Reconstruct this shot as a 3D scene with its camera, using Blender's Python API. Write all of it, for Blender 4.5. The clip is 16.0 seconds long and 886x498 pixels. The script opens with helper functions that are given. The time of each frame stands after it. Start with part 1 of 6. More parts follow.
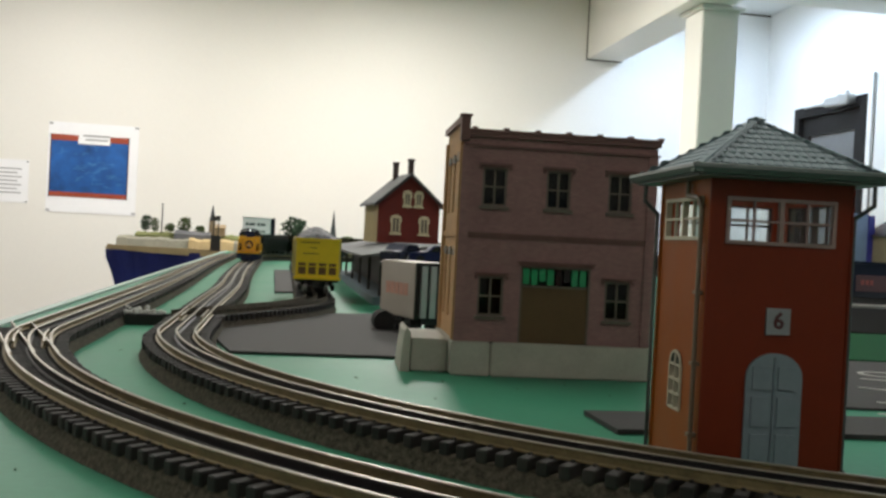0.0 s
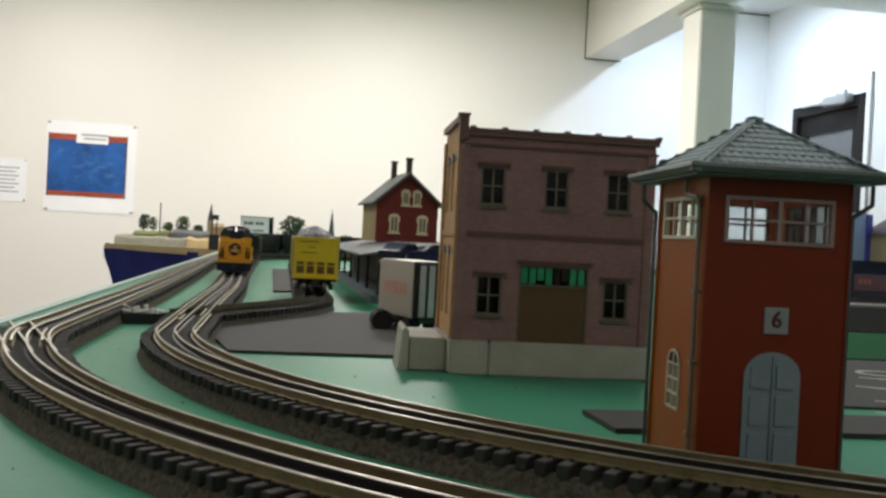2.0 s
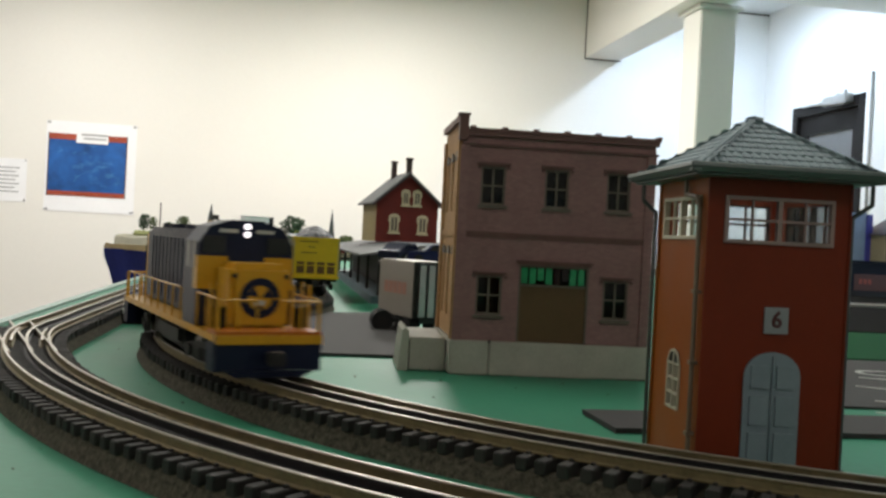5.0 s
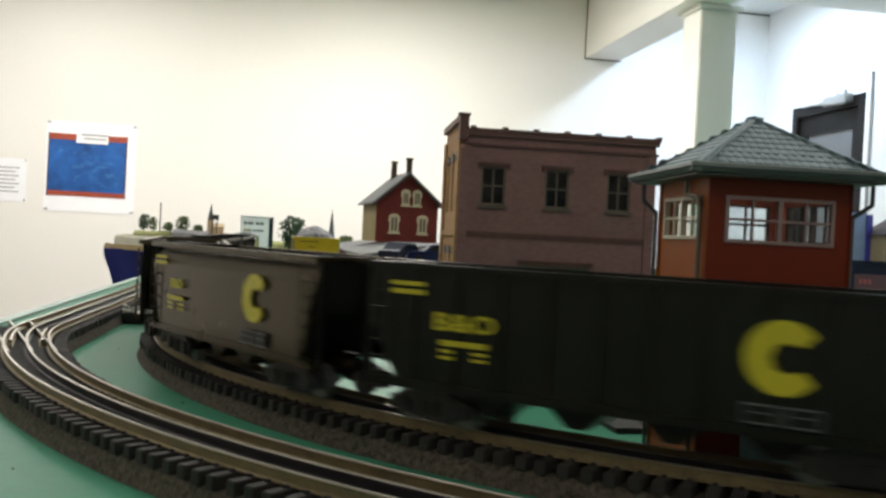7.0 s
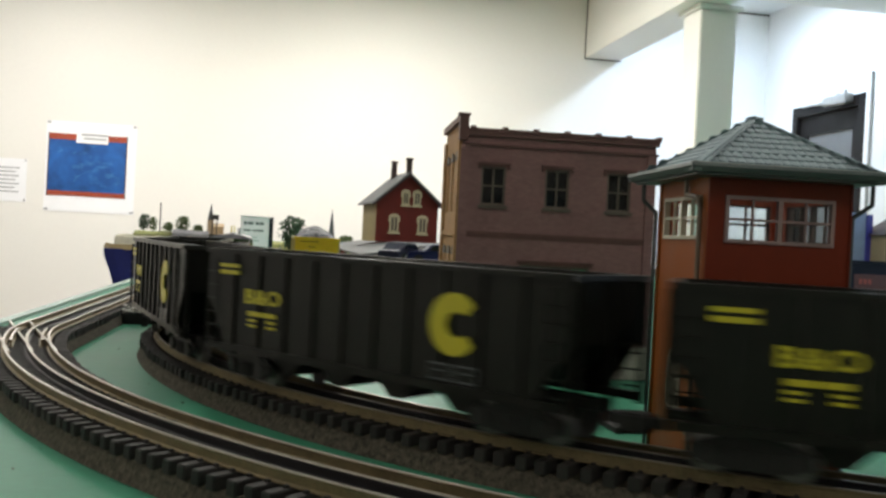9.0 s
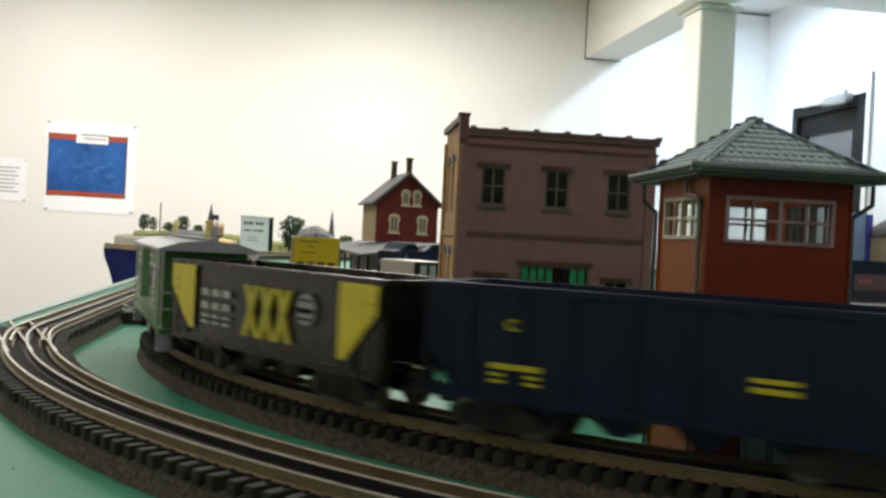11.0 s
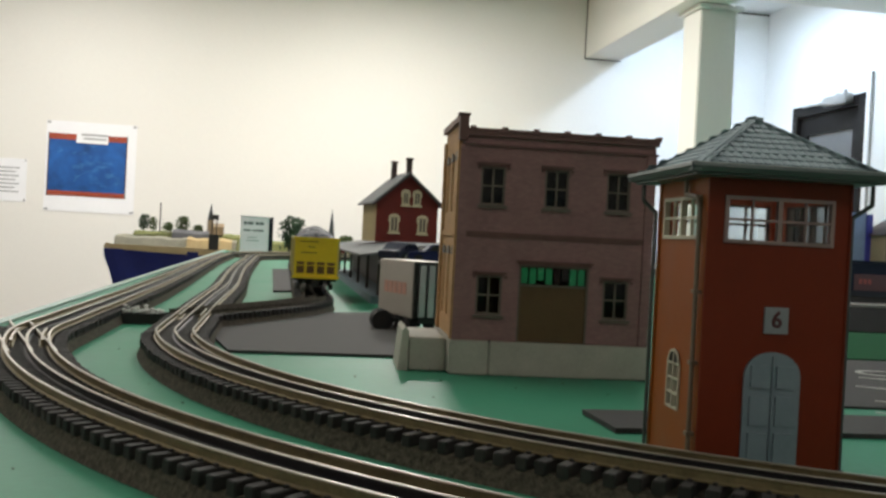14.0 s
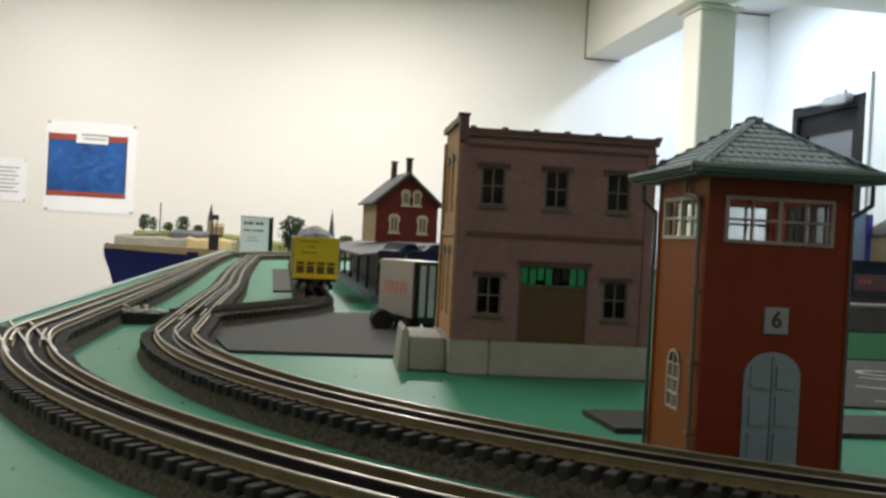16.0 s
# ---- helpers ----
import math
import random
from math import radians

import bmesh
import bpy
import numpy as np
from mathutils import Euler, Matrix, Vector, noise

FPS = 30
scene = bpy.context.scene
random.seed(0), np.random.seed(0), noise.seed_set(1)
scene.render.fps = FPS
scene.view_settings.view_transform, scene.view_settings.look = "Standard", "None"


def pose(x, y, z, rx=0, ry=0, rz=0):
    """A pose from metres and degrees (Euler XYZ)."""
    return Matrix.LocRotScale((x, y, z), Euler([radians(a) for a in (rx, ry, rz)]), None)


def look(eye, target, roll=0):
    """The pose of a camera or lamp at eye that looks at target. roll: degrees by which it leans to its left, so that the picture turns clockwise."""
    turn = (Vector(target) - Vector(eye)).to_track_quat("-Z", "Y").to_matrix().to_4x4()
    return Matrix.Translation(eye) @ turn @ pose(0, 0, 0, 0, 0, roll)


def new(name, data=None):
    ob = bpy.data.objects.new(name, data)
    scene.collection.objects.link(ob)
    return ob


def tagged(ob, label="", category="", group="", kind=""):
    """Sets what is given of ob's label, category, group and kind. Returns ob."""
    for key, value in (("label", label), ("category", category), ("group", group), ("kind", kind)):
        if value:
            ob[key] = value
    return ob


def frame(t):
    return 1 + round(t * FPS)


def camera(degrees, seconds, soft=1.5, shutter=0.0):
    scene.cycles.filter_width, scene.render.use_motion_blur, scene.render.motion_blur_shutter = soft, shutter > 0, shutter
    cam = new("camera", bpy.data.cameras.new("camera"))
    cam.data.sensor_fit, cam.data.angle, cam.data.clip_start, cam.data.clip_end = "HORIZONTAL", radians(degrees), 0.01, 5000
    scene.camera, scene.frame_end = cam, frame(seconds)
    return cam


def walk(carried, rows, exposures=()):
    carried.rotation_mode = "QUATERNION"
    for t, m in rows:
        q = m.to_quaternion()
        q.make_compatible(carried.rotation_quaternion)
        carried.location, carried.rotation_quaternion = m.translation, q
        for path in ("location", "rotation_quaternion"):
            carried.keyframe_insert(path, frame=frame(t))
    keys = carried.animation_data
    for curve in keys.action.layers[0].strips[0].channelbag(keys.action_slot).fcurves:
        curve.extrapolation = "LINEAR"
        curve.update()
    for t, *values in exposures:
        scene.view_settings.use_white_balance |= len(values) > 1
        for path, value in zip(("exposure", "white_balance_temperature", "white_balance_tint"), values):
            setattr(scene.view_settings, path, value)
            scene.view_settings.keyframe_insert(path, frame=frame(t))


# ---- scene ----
cam = camera(50.82, 16.0, soft=2.8, shutter=0.42)
TZ = 0.95            # table top above the floor
EYE = TZ + 0.11
PITCH, LEAN = -0.59, 2.98


def aim(pitch, yaw):
    return pose(0, 0, EYE, 90 + pitch, 0, yaw) @ pose(0, 0, 0, 0, 0, LEAN)


walk(cam, [(0.0, aim(PITCH + 0.055, 0.104)), (0.2, aim(PITCH + 0.02, 0.03)), (0.4, aim(PITCH, 0.0)), (16.0, aim(PITCH, 0.0))],
     exposures=[(0.0, 0.0), (4.2, 0.0), (6.3, 0.21), (11.5, 0.19), (12.6, 0.0), (16.0, 0.0)])

# ---- world, lights ----
PHI = 0.17           # the room's axes are turned by this against the view
RU = Vector((math.cos(PHI), math.sin(PHI), 0))
RV = Vector((-math.sin(PHI), math.cos(PHI), 0))


def room(u, v, z=0.0):
    p = RU * u + RV * v
    return Vector((p.x, p.y, z))


ROOM = Matrix.Rotation(PHI, 4, "Z")
WALL_V = 6.48
WALL_U = 3.49
LEFT_U = -4.6
BACK_V = -3.2
CEIL = 2.86

world = bpy.data.worlds.new("world")
world.use_nodes = True
scene.world = world
bg = world.node_tree.nodes["Background"]
sky = world.node_tree.nodes.new("ShaderNodeTexSky")
sky.sky_type, sky.sun_disc, sky.sun_elevation, sky.sun_rotation = "NISHITA", False, 0.7, 1.2
world.node_tree.links.new(sky.outputs[0], bg.inputs[0])
bg.inputs[1].default_value = 0.1


def area(name, place, size, size_y, power, colour, target):
    lamp = bpy.data.lights.new(name, "AREA")
    lamp.shape, lamp.size, lamp.size_y, lamp.energy, lamp.color = "RECTANGLE", size, size_y, power, colour
    ob = new(name, lamp)
    ob.matrix_world = look(place, target)
    return ob


WARM = (1.0, 0.965, 0.915)
COOL = (0.58, 0.75, 1.0)
# all lamps are out of view; those with v below 2 are added fill
for u, v, power in ((-3.2, 5.0, 14), (-1.4, 5.0, 35), (0.6, 4.75, 72), (-3.4, 1.6, 19), (-0.9, 1.9, 13), (0.6, 1.5, 16), (-1.2, -1.6, 9), (1.0, -1.6, 9)):
    p = room(u, v, CEIL - 0.08)
    area("ceiling_lamp", p, 1.2, 0.3, power, WARM, p - Vector((0.001, 0, 1)))
p = room(2.75, 5.3, CEIL - 0.08)
area("ceiling_lamp", p, 1.2, 0.1, 45, COOL, p - Vector((0.001, 0, 1)))
# cool fill from the right, added before an unseen window
p = room(WALL_U - 0.12, 1.2, 1.6)
area("window_light", p, 2.0, 1.4, 12, COOL, p - RU)


# ---- materials ----
def mat(name, colour, rough=0.6, metal=0.0, scale=40.0, vary=0.12, bump=0.15, fine=6.0, emit=None, coat=0.0, random_tone=0.0, spec=0.5):
    """A principled material with a coarse stain, a fine grain and relief, at real-world size (scale in cycles a metre)."""
    m = bpy.data.materials.new(name)
    m.use_nodes = True
    nt = m.node_tree
    n, l = nt.nodes, nt.links
    b = n["Principled BSDF"]
    co = n.new("ShaderNodeTexCoord")
    coarse, grain = n.new("ShaderNodeTexNoise"), n.new("ShaderNodeTexNoise")
    coarse.inputs["Scale"].default_value, coarse.inputs["Detail"].default_value = scale, 4
    grain.inputs["Scale"].default_value, grain.inputs["Detail"].default_value = scale * fine, 3
    l.new(co.outputs["Object"], coarse.inputs["Vector"])
    l.new(co.outputs["Object"], grain.inputs["Vector"])
    add = n.new("ShaderNodeMath")
    add.operation = "ADD"
    half = n.new("ShaderNodeMath")
    half.operation, half.inputs[1].default_value = "MULTIPLY", 0.6
    l.new(grain.outputs["Fac"], half.inputs[0])
    l.new(coarse.outputs["Fac"], add.inputs[0])
    l.new(half.outputs[0], add.inputs[1])
    ramp = n.new("ShaderNodeMapRange")
    ramp.inputs["From Min"].default_value, ramp.inputs["From Max"].default_value = 0.45, 1.15
    ramp.inputs["To Min"].default_value, ramp.inputs["To Max"].default_value = 1 - vary, 1 + vary
    l.new(add.outputs[0], ramp.inputs["Value"])
    value = ramp.outputs[0]
    if random_tone:
        info = n.new("ShaderNodeObjectInfo")
        r = n.new("ShaderNodeMapRange")
        r.inputs["To Min"].default_value, r.inputs["To Max"].default_value = 1 - random_tone, 1 + random_tone
        l.new(info.outputs["Random"], r.inputs["Value"])
        mul = n.new("ShaderNodeMath")
        mul.operation = "MULTIPLY"
        l.new(value, mul.inputs[0])
        l.new(r.outputs[0], mul.inputs[1])
        value = mul.outputs[0]
    mix = n.new("ShaderNodeVectorMath")
    mix.operation = "SCALE"
    mix.inputs[0].default_value = colour
    l.new(value, mix.inputs["Scale"])
    l.new(mix.outputs[0], b.inputs["Base Color"])
    rr = n.new("ShaderNodeMapRange")
    rr.inputs["To Min"].default_value, rr.inputs["To Max"].default_value = max(0.03, rough - 0.1), min(1, rough + 0.1)
    l.new(coarse.outputs["Fac"], rr.inputs["Value"])
    l.new(rr.outputs[0], b.inputs["Roughness"])
    b.inputs["Metallic"].default_value = metal
    b.inputs["Specular IOR Level"].default_value = spec
    b.inputs["Coat Weight"].default_value = coat
    if bump:
        bp = n.new("ShaderNodeBump")
        bp.inputs["Strength"].default_value, bp.inputs["Distance"].default_value = bump, 0.3 / (scale * fine)
        l.new(grain.outputs["Fac"], bp.inputs["Height"])
        l.new(bp.outputs[0], b.inputs["Normal"])
    if emit:
        b.inputs["Emission Color"].default_value = (*emit[:3], 1)
        b.inputs["Emission Strength"].default_value = emit[3]
    return m


def glass(name, tint=(0.8, 0.85, 0.85)):
    m = bpy.data.materials.new(name)
    m.use_nodes = True
    n, l = m.node_tree.nodes, m.node_tree.links
    n.remove(n["Principled BSDF"])
    a, g, mixer = n.new("ShaderNodeBsdfTransparent"), n.new("ShaderNodeBsdfGlossy"), n.new("ShaderNodeMixShader")
    a.inputs[0].default_value = (*tint, 1)
    g.inputs["Roughness"].default_value = 0.05
    mixer.inputs[0].default_value = 0.025
    l.new(a.outputs[0], mixer.inputs[1])
    l.new(g.outputs[0], mixer.inputs[2])
    l.new(mixer.outputs[0], n["Material Output"].inputs[0])
    return m


M_WALL = mat("wall_paint", (0.80, 0.778, 0.73), 0.75, scale=1.2, vary=0.03, bump=0.05, fine=60)
M_CEIL = mat("ceiling_paint", (0.78, 0.78, 0.76), 0.8, scale=2, vary=0.03, bump=0.05, fine=40)
M_FLOOR = mat("vinyl_floor", (0.35, 0.33, 0.3), 0.5, scale=4, vary=0.15)
M_GREEN = mat("green_table_paint", (0.037, 0.213, 0.122), 0.48, spec=0.2, scale=7, vary=0.13, bump=0.08, fine=30)
M_WOOD = mat("plywood", (0.42, 0.3, 0.17), 0.6, scale=12, vary=0.2)
M_LIP = mat("pale_green_edge", (0.32, 0.42, 0.38), 0.5, scale=15, vary=0.15)
M_BED = mat("grey_roadbed", (0.085, 0.072, 0.054), 0.95, scale=330, vary=0.85, bump=1.0, fine=2.2, spec=0.2)
M_TIE = mat("black_tie", (0.022, 0.019, 0.016), 0.75, scale=150, vary=0.3, bump=0.4, random_tone=0.35)
M_RAIL = mat("tinned_rail", (0.33, 0.30, 0.25), 0.38, 0.85, scale=60, vary=0.18, bump=0.05)
M_WEB = mat("rusty_rail_side", (0.2, 0.155, 0.078), 0.5, 0.35, scale=90, vary=0.3)
M_BLACKRAIL = mat("blackened_rail", (0.018, 0.016, 0.018), 0.5, 0.2, scale=90, vary=0.2)
M_ASPHALT = mat("asphalt_board", (0.058, 0.055, 0.053), 0.78, spec=0.2, scale=60, vary=0.2, bump=0.3)


# ---- building helpers ----
def box(bm, x0, x1, y0, y1, z0, z1):
    vs = [bm.verts.new((x, y, z)) for z in (z0, z1) for y in (y0, y1) for x in (x0, x1)]
    for q in ((0, 2, 3, 1), (4, 5, 7, 6), (0, 1, 5, 4), (2, 6, 7, 3), (0, 4, 6, 2), (1, 3, 7, 5)):
        bm.faces.new([vs[i] for i in q])
    return vs


def rbox(bm, x0, x1, y0, y1, z0, z1, r):
    """A box with bevelled edges."""
    t = bmesh.new()
    box(t, x0, x1, y0, y1, z0, z1)
    bmesh.ops.bevel(t, geom=t.edges[:], offset=r, segments=2, affect="EDGES")
    return merge(bm, t)


def merge(bm, t, m=None):
    if m is not None:
        t.transform(m)
    me = bpy.data.meshes.new("t")
    t.to_mesh(me)
    t.free()
    bm.from_mesh(me)
    bpy.data.meshes.remove(me)
    return bm


def tube(bm, a, b, r0, r1=None, seg=10):
    a, b = Vector(a), Vector(b)
    r1 = r0 if r1 is None else r1
    m = Matrix.Translation((a + b) / 2) @ (b - a).to_track_quat("Z", "Y").to_matrix().to_4x4()
    bmesh.ops.create_cone(bm, cap_ends=True, segments=seg, radius1=r0, radius2=max(r1, 1e-5), depth=(b - a).length, matrix=m)
    return bm


def ball(bm, c, r, sub=1, sz=1.0):
    bmesh.ops.create_icosphere(bm, subdivisions=sub, radius=r, matrix=Matrix.Translation(c) @ Matrix.Diagonal((1, 1, sz, 1)))
    return bm


def prism(bm, pts, a, b, axis="y"):
    """The outline pts, in the plane across axis, drawn out from a to b."""
    def at(p, d):
        return {"y": (p[0], d, p[1]), "x": (d, p[0], p[1]), "z": (p[0], p[1], d)}[axis]
    v0, v1 = [bm.verts.new(at(p, a)) for p in pts], [bm.verts.new(at(p, b)) for p in pts]
    n = len(pts)
    bm.faces.new(v0), bm.faces.new(v1[::-1])
    for i in range(n):
        bm.faces.new((v0[i], v1[i], v1[(i + 1) % n], v0[(i + 1) % n]))
    bmesh.ops.recalc_face_normals(bm, faces=bm.faces[:])
    return bm


def mesh_of(bm, name, material, smooth=False):
    bmesh.ops.recalc_face_normals(bm, faces=bm.faces[:])
    me = bpy.data.meshes.new(name)
    bm.to_mesh(me)
    bm.free()
    for m in (material if isinstance(material, (list, tuple)) else [material]):
        me.materials.append(m)
    if smooth:
        for p in me.polygons:
            p.use_smooth = True
    return me


def part(name, bm, material, parent, label="", smooth=False):
    ob = new(name, mesh_of(bm, name, material, smooth))
    ob.parent = parent
    if label:
        ob["label"] = label
    return ob


def thing(name, m, label, category, group="", kind=""):
    ob = new(name)
    ob.empty_display_size = 0.02
    ob.matrix_world = m
    return tagged(ob, label, category, group, kind)


def single(name, bm, material, m, label="", category="", group="", kind="", smooth=False):
    ob = new(name, mesh_of(bm, name, material, smooth))
    ob.matrix_world = m
    return tagged(ob, label, category, group, kind)


def boxes(*rows):
    bm = bmesh.new()
    for r in rows:
        box(bm, *r)
    return bm


def at_table(x, y, deg=0.0, z=0.0):
    return Matrix.Translation((x, y, TZ + z)) @ Matrix.Rotation(radians(deg), 4, "Z")


# ---- the room ----
T = 0.15
single("wall_north", boxes((LEFT_U - T, WALL_U + T, WALL_V, WALL_V + T, 0, CEIL)), M_WALL, ROOM, "plain off-white painted wall with a poster", "wall", kind="structure")
single("wall_west", boxes((LEFT_U - T, LEFT_U, BACK_V, WALL_V, 0, CEIL)), M_WALL, ROOM, "plain off-white painted wall", "wall", kind="structure")
single("wall_south", boxes((LEFT_U - T, WALL_U + T, BACK_V - T, BACK_V, 0, CEIL)), M_WALL, ROOM, "plain off-white painted wall", "wall", kind="structure")
DV0, DV1, DZ = 5.24, 6.06, 2.1
WV0, WV1, WZ0, WZ1 = 0.2, 2.2, 0.9, 2.3
single("wall_east", boxes((WALL_U, WALL_U + T, DV1, WALL_V, 0, CEIL), (WALL_U, WALL_U + T, DV0, DV1, DZ, CEIL), (WALL_U, WALL_U + T, WV1, DV0, 0, CEIL),
                          (WALL_U, WALL_U + T, WV0, WV1, 0, WZ0), (WALL_U, WALL_U + T, WV0, WV1, WZ1, CEIL), (WALL_U, WALL_U + T, BACK_V, WV0, 0, CEIL)),
       M_WALL, ROOM, "white wall with a dark door in daylight", "wall", kind="structure")
single("floor", boxes((LEFT_U, WALL_U, BACK_V, WALL_V, -0.1, 0)), M_FLOOR, ROOM, "grey vinyl floor", "floor", kind="structure")
single("ceiling", boxes((LEFT_U - T, WALL_U + T, BACK_V - T, WALL_V + T, CEIL, CEIL + 0.1)), M_CEIL, ROOM, "white painted ceiling", "ceiling", kind="structure")
single("ceiling_beam", boxes((2.08, 2.34, BACK_V, WALL_V - 0.003, 2.42, CEIL - 0.002)), M_WALL, ROOM, "boxed cream-painted ceiling beam running into the wall", "beam", kind="structure")
single("cross_beam", boxes((2.343, WALL_U - 0.003, 4.78, 5.04, 2.535, CEIL - 0.002)), M_WALL, ROOM, "white boxed cross beam", "beam", kind="structure")
M_CRACK = mat("dark_shadow_gap", (0.12, 0.1, 0.08), 0.9)
single("trim_1", boxes((2.072, 2.0795, WALL_V - 0.004, WALL_V - 0.0005, 2.42, CEIL - 0.003)), M_CRACK, ROOM, "dark open joint between beam and wall", "joint", kind="structure")
single("trim_2", boxes((2.072, 2.345, WALL_V - 0.004, WALL_V - 0.0005, 2.411, 2.4195)), M_CRACK, ROOM, "dark open joint under the beam end", "joint", kind="structure")
single("trim_3", boxes((2.35, WALL_U - 0.003, WALL_V - 0.004, WALL_V - 0.0005, CEIL - 0.014, CEIL - 0.001)), M_CRACK, ROOM, "dark open joint under the ceiling", "joint", kind="structure")
col = bmesh.new()
rbox(col, 2.185, 2.395, 4.8, 5.03, 0, 2.395, 0.006)
rbox(col, 2.16, 2.42, 4.77, 5.06, 2.395, 2.4175, 0.006)
single("column", col, M_WALL, ROOM, "square cream-painted column under the beam", "column", kind="structure")

# door, and an unseen window added for cool daylight, in the east wall
M_DARKFRAME = mat("dark_bronze_frame", (0.011, 0.009, 0.008), 0.5, 0.0, spec=0.15, scale=20, vary=0.2)
M_DOORPANE = mat("wired_door_pane", (0.13, 0.13, 0.125), 0.4, spec=0.3, scale=5, vary=0.1)
M_STEEL = mat("closer_steel", (0.45, 0.44, 0.42), 0.35, 0.8, scale=40)
door = thing("door_1", ROOM @ Matrix.Translation((WALL_U, DV0, 0)), "dark metal-framed door with a closer", "door", kind="structure")
W = DV1 - DV0
part("door_frame", boxes((-0.01, 0.12, 0, 0.06, 0, DZ), (-0.01, 0.12, W - 0.06, W, 0, DZ), (-0.012, 0.12, 0.0601, W - 0.0601, DZ - 0.07, DZ - 0.001)), M_DARKFRAME, door)
leaf = part("door_leaf", boxes((0.02, 0.06, 0.065, 0.15, 0.01, DZ - 0.075), (0.02, 0.06, W - 0.15, W - 0.065, 0.01, DZ - 0.075), (0.02, 0.06, 0.1501, W - 0.1501, DZ - 0.2, DZ - 0.076), (0.02, 0.06, 0.1501, W - 0.1501, 0.011, 0.3)), M_DARKFRAME, door)
part("pane", boxes((0.035, 0.045, 0.1505, W - 0.1505, 0.301, DZ - 0.201)), M_DOORPANE, leaf)
closer = bmesh.new()
rbox(closer, -0.075, -0.012, 0.1, 0.36, DZ - 0.05, DZ + 0.01, 0.006)
tube(closer, (-0.05, 0.14, DZ + 0.01), (-0.05, 0.14, DZ + 0.035), 0.012)
tube(closer, (-0.05, 0.22, DZ + 0.01), (-0.05, 0.22, DZ + 0.02), 0.016)
tube(closer, (-0.05, 0.14, DZ - 0.05), (-0.11, 0.40, DZ - 0.035), 0.008)
tube(closer, (-0.11, 0.40, DZ - 0.035), (-0.03, 0.66, DZ - 0.01), 0.008)
part("door_closer", closer, M_STEEL, door, "grey steel door closer with a folding arm")
conduit = bmesh.new()
tube(conduit, (WALL_U - 0.012, DV0 - 0.075, 0), (WALL_U - 0.012, DV0 - 0.075, 2.215), 0.008)
single("conduit", conduit, M_STEEL, ROOM, "thin grey conduit up the wall beside the door", "pipe")
win = thing("unseen_window_1", ROOM @ Matrix.Translation((WALL_U, WV0, WZ0)), "unseen wide window, added for cool daylight", "window", kind="structure")
ww, wh = WV1 - WV0, WZ1 - WZ0
part("window_frame", boxes((0, 0.1, 0, 0.05, 0, wh), (0, 0.1, ww - 0.05, ww, 0, wh), (0.001, 0.1, 0.0501, ww - 0.0501, 0, 0.05), (0.001, 0.1, 0.0501, ww - 0.0501, wh - 0.05, wh), (0.002, 0.1, ww / 2 - 0.025, ww / 2 + 0.025, 0.0501, wh - 0.0501)), M_CEIL, win)
pane = part("pane", boxes((0.05, 0.056, 0.0502, ww - 0.0502, 0.0502, wh - 0.0502)), glass("window_glass"), win)
pane.visible_shadow = False

# poster and notice on the north wall
M_PAPER = mat("white_paper", (0.88, 0.88, 0.9), 0.6, scale=6, vary=0.03)
M_POSTBLUE = mat("poster_blue", (0.012, 0.088, 0.31), 0.4, scale=6, vary=0.5, fine=3)
M_POSTRED = mat("poster_red", (0.33, 0.06, 0.028), 0.4, scale=8, vary=0.2)
M_POSTDARK = mat("poster_print", (0.05, 0.03, 0.04), 0.5)
M_GREYINK = mat("grey_print", (0.36, 0.36, 0.37), 0.6)
M_PALEINK = mat("pale_blue_print", (0.12, 0.33, 0.6), 0.5)


PU = -1.562                         # poster's left edge along the wall
poster = thing("poster", ROOM @ Matrix.Translation((PU, WALL_V, 0.04)), "white paper poster with a blue picture and red border", "poster")
part("paper", boxes((0, 0.57, -0.004, -0.001, 1.075, 1.668)), M_PAPER, poster)
part("picture", boxes((0.022, 0.506, -0.006, -0.0045, 1.18, 1.585)), M_POSTBLUE, poster, "blue picture with pale streaks")
part("border", boxes((0.022, 0.506, -0.008, -0.0062, 1.548, 1.587)), M_POSTRED, poster, "red border band")
for x in (0.004, 0.545):
    for z in (1.08, 1.65):
        part("tape", boxes((x, x + 0.024, -0.0046, -0.0041, z, z + 0.014)), M_GREYINK, poster, "grey corner tape")
part("border", boxes((0.022, 0.506, -0.008, -0.0062, 1.18, 1.21)), M_POSTRED, poster, "red border band")
for a, b in ((0.016, 0.0219), (0.5061, 0.512)):
    part("edge_line", boxes((a, b, -0.008, -0.0045, 1.175, 1.59)), M_POSTDARK, poster, "dark edge line")
part("caption", boxes((0.19, 0.39, -0.0095, -0.0085, 1.53, 1.612)), M_PAPER, poster)
part("lettering", boxes((0.22, 0.39, -0.0105, -0.0097, 1.58, 1.592), (0.235, 0.375, -0.0105, -0.0097, 1.555, 1.566)), M_GREYINK, poster, "two grey printed lines")
rng = random.Random(4)
streaks = bmesh.new()
for i in range(44):
    x, z = rng.gauss(0.27, 0.1), min(max(rng.gauss(1.37, 0.07), 1.22), 1.52)
    x = min(max(x, 0.04), 0.44)
    dx, dz = rng.uniform(0.01, 0.06), rng.uniform(-0.02, 0.02)
    tube(streaks, (x, -0.0065, z), (x + dx, -0.0065, z + dz), 0.0012, 0.0006, 5)
part("print_streaks", streaks, M_PALEINK, poster, "pale blue streaks")["kind"] = "stuff"
notice = thing("notice", ROOM @ Matrix.Translation((-1.952, WALL_V, 0.042)), "small white printed notice pinned to the wall", "notice")
part("paper", boxes((0, 0.28, -0.003, -0.001, 1.12, 1.4)), M_PAPER, notice)
ink = bmesh.new()
